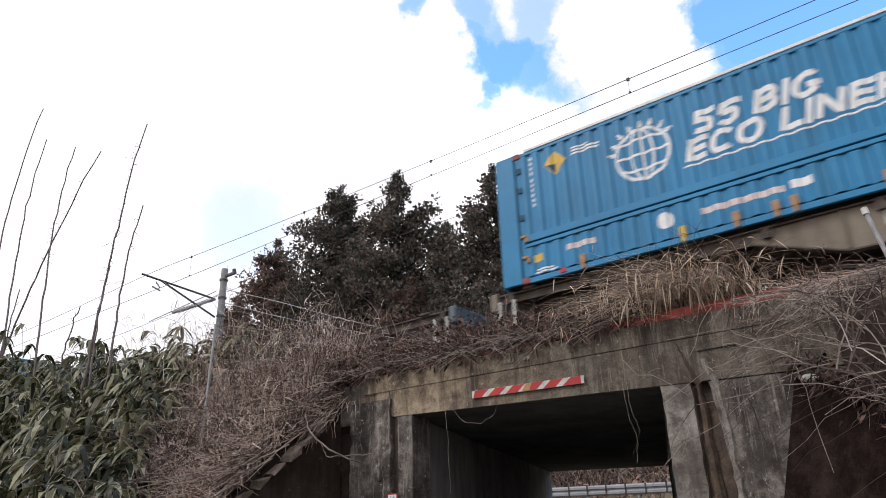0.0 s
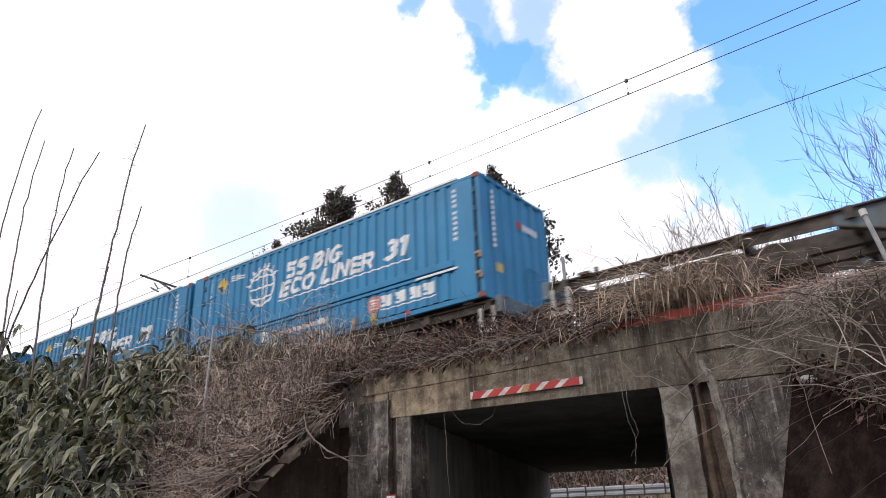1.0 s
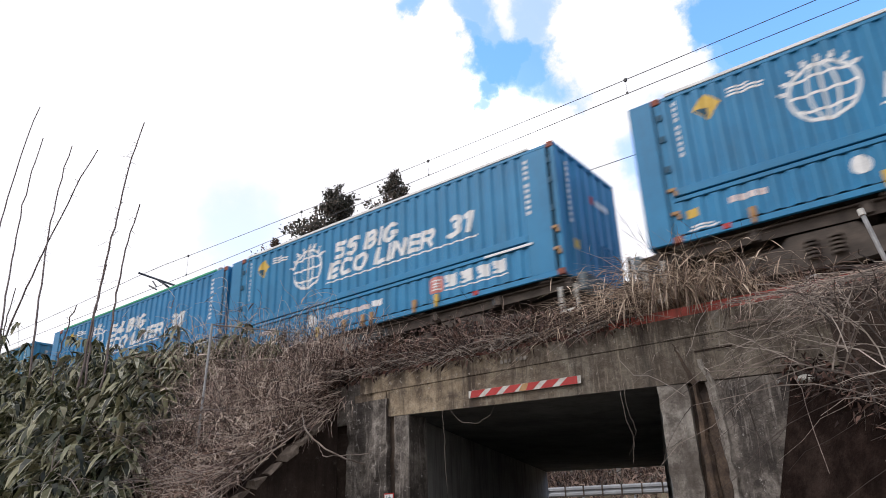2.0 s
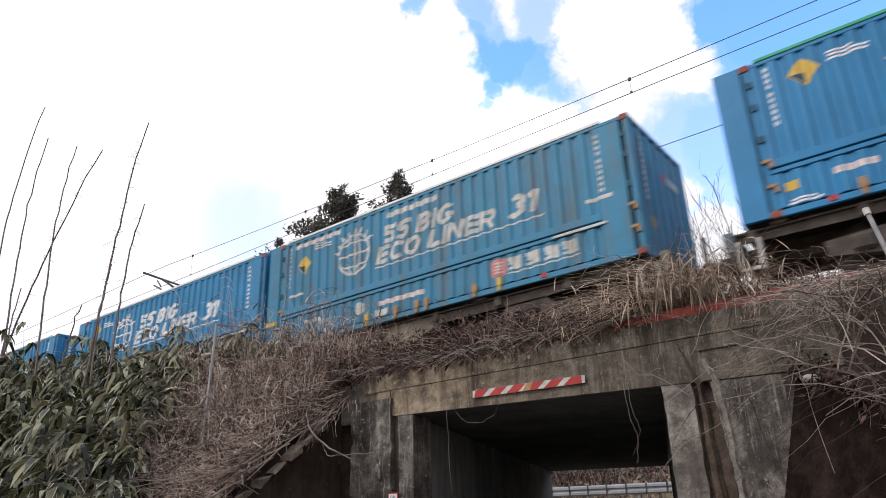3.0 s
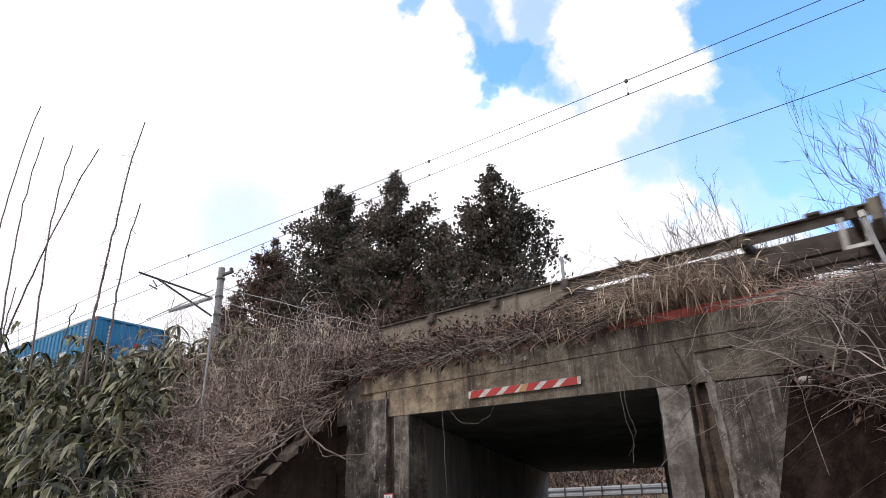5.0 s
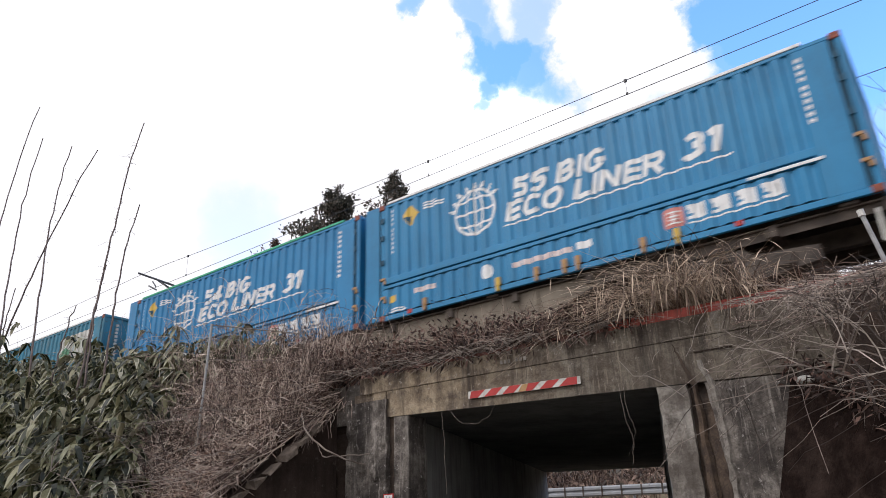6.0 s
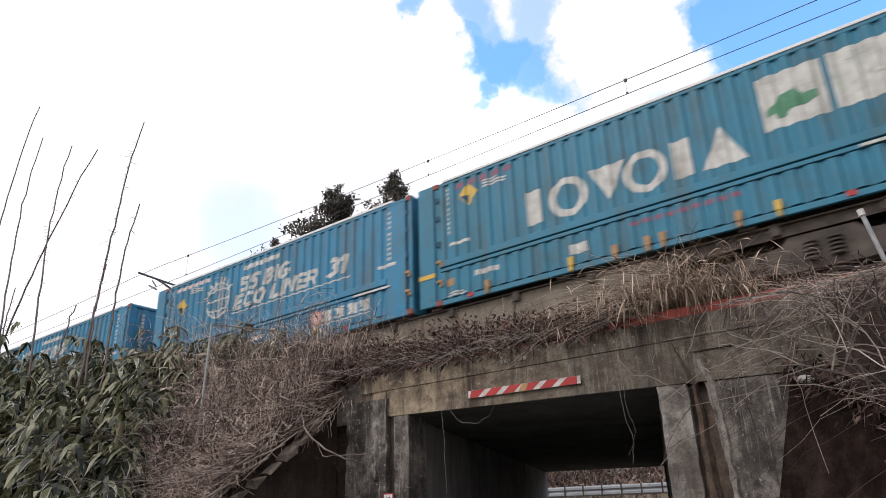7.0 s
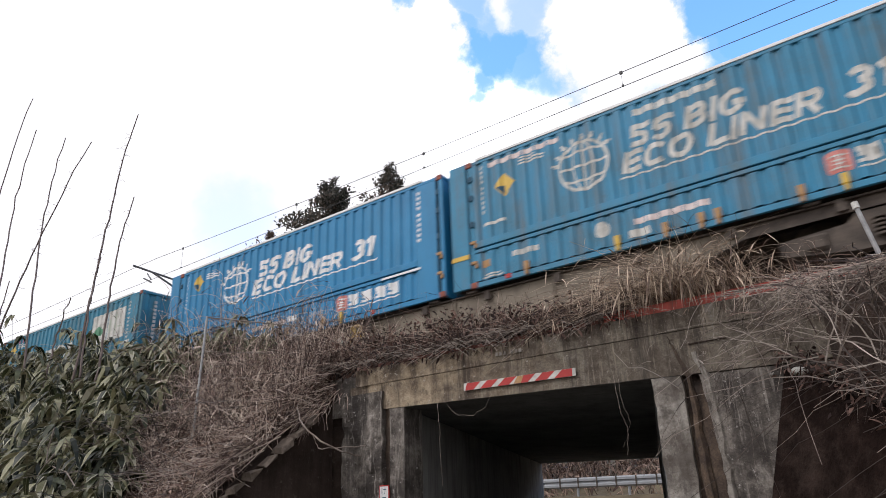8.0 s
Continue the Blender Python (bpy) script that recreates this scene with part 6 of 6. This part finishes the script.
def cedar(x, y, z, height, width, seed, red):
    """A Japanese cedar: trunk, limbs and a ragged crown of small sprays."""
    r = np.random.default_rng(seed)
    root = new("cedar_tree")
    tagged(root, "dark evergreen cedar tree with red-brown winter foliage" if red else "tall dark green-brown cedar tree with ragged crown", "tree", "cedar trees beyond the track")
    tp = np.stack([r.normal(0, 0.06, 8).cumsum() * 0.3, r.normal(0, 0.06, 8).cumsum() * 0.3, np.linspace(0, height * 0.985, 8)], 1)
    v, f = tubes(tp[None], np.linspace(height * 0.017, 0.03, 8)[None], 8)
    from_arrays("trunk", v, f, BARK, root)
    # limbs
    nl = 220
    t = r.uniform(0.10, 0.985, nl) ** 0.9
    shape = np.clip(np.minimum((1 - t) ** 0.8, 1.45 * (1 - t)), 0.012, 1) * np.where(t < 0.2, 0.75 + 1.25 * t, 1.0)
    reach = width * 0.5 * shape * r.uniform(0.55, 1.18, nl)
    a = r.uniform(0, 2 * np.pi, nl)
    lump = 1 + 0.28 * np.sin(a * 2 + seed) * np.cos(t * 9 + seed)
    reach *= lump
    o = np.stack([np.interp(t, np.linspace(0, 1, 8), tp[:, i]) for i in range(3)], 1)
    d = np.stack([np.cos(a), np.sin(a), r.uniform(0.0, 0.55, nl)], 1)
    limbs = arcs(o, d, reach + 0.12, r.uniform(-0.3, 0.25, nl), 5, 0.06)
    v, f = tubes(limbs, np.linspace(1, 0.3, 5)[None] * (0.015 + reach * 0.016)[:, None])
    from_arrays("branching", v, f, BARK, root)
    # clumps along each limb, each a burst of small sprays
    b, w, ln = [], [], []
    for i in range(nl):
        k = int(6 + reach[i] * 6.0)
        q = r.uniform(0.22, 1.05, k)
        c = np.stack([np.interp(q, np.linspace(0, 1, 5), limbs[i, :, j]) for j in range(3)], 1) + r.normal(0, 0.05 + reach[i] * 0.08, (k, 3))
        nn = 12
        fine = min(1.0, 0.38 + 0.55 * reach[i])
        b.append((c[:, None] + r.normal(0, 0.14 * fine, (k, nn, 3))).reshape(-1, 3))
        w.append((r.normal(0, 1, (k, nn, 3)) + [d[i, 0] * 0.6, d[i, 1] * 0.6, 0.4]).reshape(-1, 3))
        ln.append(r.uniform(0.10, 0.29, k * nn) * fine)
    b, w, ln = np.concatenate(b), np.concatenate(w), np.concatenate(ln)
    w /= np.linalg.norm(w, axis=1, keepdims=True)
    sd = np.cross(w, r.normal(0, 1, w.shape))
    sd /= np.linalg.norm(sd, axis=1, keepdims=True) + 1e-9
    wd = (ln * r.uniform(0.22, 0.42, len(ln)))[:, None]
    mid = b + w * ln[:, None] * 0.55
    v = np.stack([b, mid + sd * wd, b + w * ln[:, None], mid - sd * wd], 1).reshape(-1, 3)
    f = np.arange(len(v)).reshape(-1, 4)
    ob = joined("crown", [(v, f)], CEDAR_RED if red else CEDAR, root)
    root.matrix_world = Matrix.Translation((x, y, z))
    return root


def bare_tree(x, y, z, height, seed, spread=1.0):
    r = np.random.default_rng(seed)
    root = new("bare_tree")
    tagged(root, "leafless grey tree with fine spreading twigs", "tree", "bare trees beyond the track")
    n = 13
    base = np.repeat([[0.0, 0.0, -0.2]], n, 0) + r.normal(0, 0.15, (n, 3)) * [1, 1, 0]
    way = r.normal(0, 0.5 * spread, (n, 3)) * [1, 1, 0.3] + [0, 0, 1]
    lens = r.uniform(0.5, 0.72, n) * height
    rad = r.uniform(0.004, 0.0075, n) * height * 0.5
    cur = base
    coarse, fine = [], []
    for level in range(5):
        pts = arcs(cur, way, lens, r.uniform(-0.3, 0.05, len(cur)), 7, 0.022)
        (coarse if level < 2 else fine).append(tubes(pts, np.linspace(1, 0.4, 7)[None] * rad[:, None]))
        nx, nw, nl, nr = [], [], [], []
        for j in (2, 3, 4, 5, 6):
            k = r.random(len(cur)) < (0.9, 0.85, 0.7, 0.42, 0.3)[level]
            dd = pts[k, j] - pts[k, j - 1]
            dd /= np.linalg.norm(dd, axis=1, keepdims=True) + 1e-9
            nx.append(pts[k, j])
            nw.append(dd + r.normal(0, 0.46 * spread, (k.sum(), 3)) + [0, 0, 0.12])
            nl.append(lens[k] * r.uniform(0.34, 0.62, k.sum()))
            nr.append(rad[k] * 0.52)
        cur, way, lens, rad = np.concatenate(nx), np.concatenate(nw), np.concatenate(nl), np.maximum(np.concatenate(nr), 0.0085)
    joined("branching", coarse, BARE_BARK, root)
    tagged(joined("twig_tangle", fine, BARE_BARK, root), kind="stuff")
    root.matrix_world = Matrix.Translation((x, y, z))
    return root


def far_brush():
    """Brown hillside scrub seen beyond the underpass and over the track."""
    m = 2600
    x, y = rng.uniform(-40, 6, m), rng.uniform(25.5, 33, m)
    base = np.stack([x, y, np.array([ground_height(a, b) for a, b in zip(x, y)]) - 0.05], 1)
    pts = arcs(base, up_ways(m, 0.3), rng.uniform(0.6, 2.2, m), rng.uniform(0, 0.6, m), 5, 0.08)
    pieces = [tubes(pts, np.linspace(0.02, 0.006, 5)[None].repeat(m, 0))]
    k = m * 4
    i = rng.integers(0, m, k)
    o = pts[i, rng.integers(1, 5, k)]
    pieces.append(blades(o, rng.normal(0, 1, (k, 3)), rng.normal(0, 1, (k, 3)), rng.uniform(0.15, 0.4, k), rng.uniform(0.04, 0.12, k), rng.uniform(0, 0.8, k)))
    tagged(joined("hillside_scrub", pieces, DEAD_LEAF), "brown leafy winter scrub on the hillside", "scrub", kind="stuff")
    # scrub on the far shoulder of the embankment
    m = 900
    x, y = rng.uniform(-30, 3, m), rng.uniform(14.0, 16.4, m)
    base = np.stack([x, y, np.full(m, TOP + 0.1)], 1)
    pts = arcs(base, up_ways(m, 0.35), rng.uniform(0.5, 1.7, m), rng.uniform(0, 0.7, m), 6, 0.08)
    pieces = [tubes(pts, np.linspace(0.012, 0.004, 6)[None].repeat(m, 0))]
    k = m * 5
    o = pts[rng.integers(0, m, k), rng.integers(1, 6, k)]
    pieces.append(blades(o, rng.normal(0, 1, (k, 3)), rng.normal(0, 1, (k, 3)), rng.uniform(0.08, 0.25, k), rng.uniform(0.03, 0.07, k), rng.uniform(0, 0.8, k)))
    tagged(joined("shoulder_scrub", pieces, DEAD_LEAF), "red-brown dead scrub beyond the track", "scrub", kind="stuff")


def plants():
    bamboo_grass()
    dead_brush()
    bridge_weeds()
    for k, (x, sp, n, ln) in enumerate(((-3.9, 0.16, 36, 1.2), (-3.35, 0.16, 90, 1.55), (-2.95, 0.15, 140, 1.85), (-2.55, 0.15, 140, 1.9), (-2.15, 0.15, 80, 1.55), (-1.4, 0.35, 40, 0.9))):
        pampas("dry_grass_clump", x, 8.95 + 0.033 * (x + 5), TOP, sp, n, ln, 40 + k)
    thicket("bank_thicket", 170, (-1.3, 2.6, 6.6, 9.0), 3, TWIG, "grey-brown leafless thicket on the bank beside the bridge", bias=(-0.25, -0.35, 0.1), length=(0.6, 1.5), r0=0.012)
    thicket("bank_vines", 70, (-1.2, 2.2, 7.6, 9.0), 5, BRUSH, "arching brown vines over the bridge end", bias=(-0.35, -0.3, -0.1), length=(0.6, 1.3), r0=0.013)
    # vines that hang over the face of the wing wall
    m = 70
    s = rng.uniform(0.0, 4.0, m)
    base = np.stack([-1.70 + 0.74 * s, 8.66 - 0.7 * s, TOP - 0.85 - 0.5 * s + rng.uniform(0, 0.35, m)], 1)
    d = np.stack([rng.normal(-0.25, 0.5, m), rng.uniform(-0.8, -0.15, m), rng.uniform(-0.2, 0.8, m)], 1)
    pts = arcs(base, d, rng.uniform(0.4, 1.3, m), rng.uniform(0.5, 1.6, m), 8, 0.05)
    tagged(joined("wall_vines", [tubes(pts, np.linspace(1, 0.4, 8)[None] * rng.uniform(0.003, 0.008, m)[:, None])], TWIG), "dead vines hanging over the dark wing wall", "vines", kind="stuff")
    r2 = np.random.default_rng(77)
    m = 300
    y = r2.uniform(7.85, 8.8, m)
    base = np.stack([-8.9 + r2.normal(0, 0.14, m), y, TOP - 0.22 - 0.75 * (8.7 - y) + r2.uniform(-0.05, 0.2, m)], 1)
    d = np.stack([r2.normal(0.12, 0.3, m), r2.uniform(-1.0, -0.3, m), r2.normal(-0.35, 0.35, m)], 1)
    pts = arcs(base, d, r2.uniform(0.25, 0.65, m), r2.uniform(0.0, 0.5, m), 7, 0.06)
    tagged(joined("drooping_stems", [tubes(pts, np.linspace(1, 0.4, 7)[None] * r2.uniform(0.004, 0.01, m)[:, None])], BRUSH), "dead stems drooping over the wing wall", "dead brush", kind="stuff")
    m = 1500
    s = rng.uniform(0.0, 4.5, m)
    base = np.stack([-1.68 + 0.74 * s, 8.74 - 0.7 * s, TOP - 0.92 - 0.5 * s + rng.uniform(-0.1, 0.25, m)], 1) + rng.normal(0, 0.08, (m, 3))
    v, f2 = blades(base, rng.normal(0, 1, (m, 3)), rng.normal(0, 1, (m, 3)), rng.uniform(0.05, 0.16, m), rng.uniform(0.015, 0.045, m), rng.uniform(0.1, 0.9, m))
    tagged(joined("wall_leaves", [(v, f2)], BRIAR_LEAF), "dark dead leaves along the wing wall", "leaf litter", kind="stuff")
    thicket("bank_brush", 90, (-1.15, 1.2, 7.9, 9.2), 15, BRUSH, "dense dead brown brush on the shoulder of the bank", bias=(-0.1, -0.25, 0.1), length=(0.35, 0.9), r0=0.01)
    thicket("bank_thicket", 40, (0.7, 3.4, 5.0, 7.0), 9, TWIG, "grey-brown leafless thicket at the foot of the bank", bias=(-0.2, -0.1, 0.1), length=(0.5, 1.1))
    for foot, top, bend, tw, s in (((-15.1, 5, 1.0), (-14.6, 5, 10.2), -0.75, 0, 1), ((-13.9, 5, 1.0), (-14.08, 5, 9.22), -0.35, 0, 2), ((-12.4, 5, 1.0), (-12.61, 5, 8.47), -0.3, 14, 3),
                                  ((-15.6, 5, 1.0), (-11.5, 5, 7.96), -0.35, 26, 4), ((-11.0, 5, 1.0), (-9.97, 5, 7.9), 0.0, 34, 5), ((-10.15, 5, 1.0), (-9.73, 5, 6.31), 0.0, 10, 6),
                                  ((-10.6, 5, 1.0), (-10.5, 5, 5.5), 0.1, 4, 7), ((-11.9, 5, 1.0), (-11.3, 5, 5.0), 0.0, 6, 8), ((-14.3, 5, 1.0), (-13.9, 5, 5.9), 0.2, 14, 9)):
        k = 1.44
        tall_stalk((foot[0] * k, 7.2, slope_height(7.2) - 0.1), (top[0] * k + 0.04, 7.2, 1.62 + (top[2] - 1.5) * k), bend * k, tw, s, 0.036)
    for pts, r0, label in (([(-10.95, 5.6, 1.4), (-10.72, 5.6, 2.17), (-10.6, 5.6, 2.6), (-10.43, 5.6, 3.17)], 0.045, "thick broken tan stalk in the bamboo grass"),
                           ([(-12.0, 5.0, 1.0), (-11.66, 5.0, 2.13), (-11.17, 5.0, 2.5), (-10.82, 5.0, 2.71)], 0.016, "bare pale dead branch"),
                           ([(-11.17, 5.0, 2.5), (-11.2, 5.0, 2.7), (-11.1, 5.0, 3.02)], 0.010, "bare pale dead branch"),
                           ([(-11.17, 5.0, 2.5), (-10.52, 5.0, 2.34), (-10.21, 5.0, 2.13)], 0.010, "bare pale dead branch")):
        tagged(polyline("dead_branch", pts, r0, RUSTY_PIPE if r0 < 0.02 else CULM, sides=7), label, "dead branch", "dead branches at the foot of the bank")
    f = FACE_Y - 0.05
    hanging_vine([(-6.62, f, 3.22), (-6.6, f, 2.6), (-6.58, f, 2.0)], 0.003)
    hanging_vine([(-6.5, f, 3.22), (-6.3, f, 3.0), (-6.0, f, 2.93), (-5.75, f, 3.02), (-5.62, f, 3.22)], 0.0025)
    hanging_vine([(-3.72, f, 3.2), (-3.70, f, 2.75), (-3.60, f, 2.5), (-3.66, f, 2.2)], 0.003)
    hanging_vine([(-3.66, f, 3.2), (-3.64, f, 2.8), (-3.56, f, 2.6), (-3.62, f, 2.45), (-3.7, f, 2.3)], 0.0025)
    hanging_vine([(-8.8, 7.7, 3.35), (-8.5, 7.5, 3.05), (-8.2, 7.6, 2.75), (-7.9, 7.8, 2.55), (-7.85, 8.2, 2.5)], 0.014)
    hanging_vine([(-8.3, 7.6, 2.8), (-8.15, 7.6, 2.6), (-7.95, 7.9, 2.62), (-7.85, 8.3, 2.66)], 0.009)
    gz = lambda x, y: ground_height(x, y) - 0.1
    for x, y, top, w, s, red in ((-35.7, 28, 20.7, 12.0, 11, True), (-29.5, 28, 22.7, 14.5, 12, False), (-24.7, 28, 22.0, 13.0, 13, False), (-27.2, 26.8, 17.0, 9.5, 14, False), (-21.4, 28.5, 17.8, 7.0, 15, False),
                                 (-17.85, 28, 19.8, 11.5, 16, False), (-32.5, 26.5, 16.5, 10.0, 17, True), (-22.5, 26.5, 14.2, 8.5, 18, True), (-39.5, 28, 17.5, 9.0, 20, True)):
        cedar(x, y, gz(x, y), top - gz(x, y), w, s, red)
    for x, y, h, s, sp in ((1.6, 28, 11.6, 21, 0.95), (-4.2, 28, 10.0, 22, 0.85), (-7.0, 29, 6.3, 23, 0.8), (-10.0, 30, 6.3, 24, 0.8), (-0.6, 29, 8.2, 25, 0.85), (-5.2, 30, 8.2, 26, 0.85)):
        bare_tree(x, y, gz(x, y), h, s, sp)
    far_brush()


plants()


def motions():
    """The train runs past at an almost steady speed."""
    for ob, x, z in RIDERS:
        walk(ob, [(t, pose(x + SPEED * t + ahead, TRACK_Y, z)) for t, ahead in AHEAD])


motions()
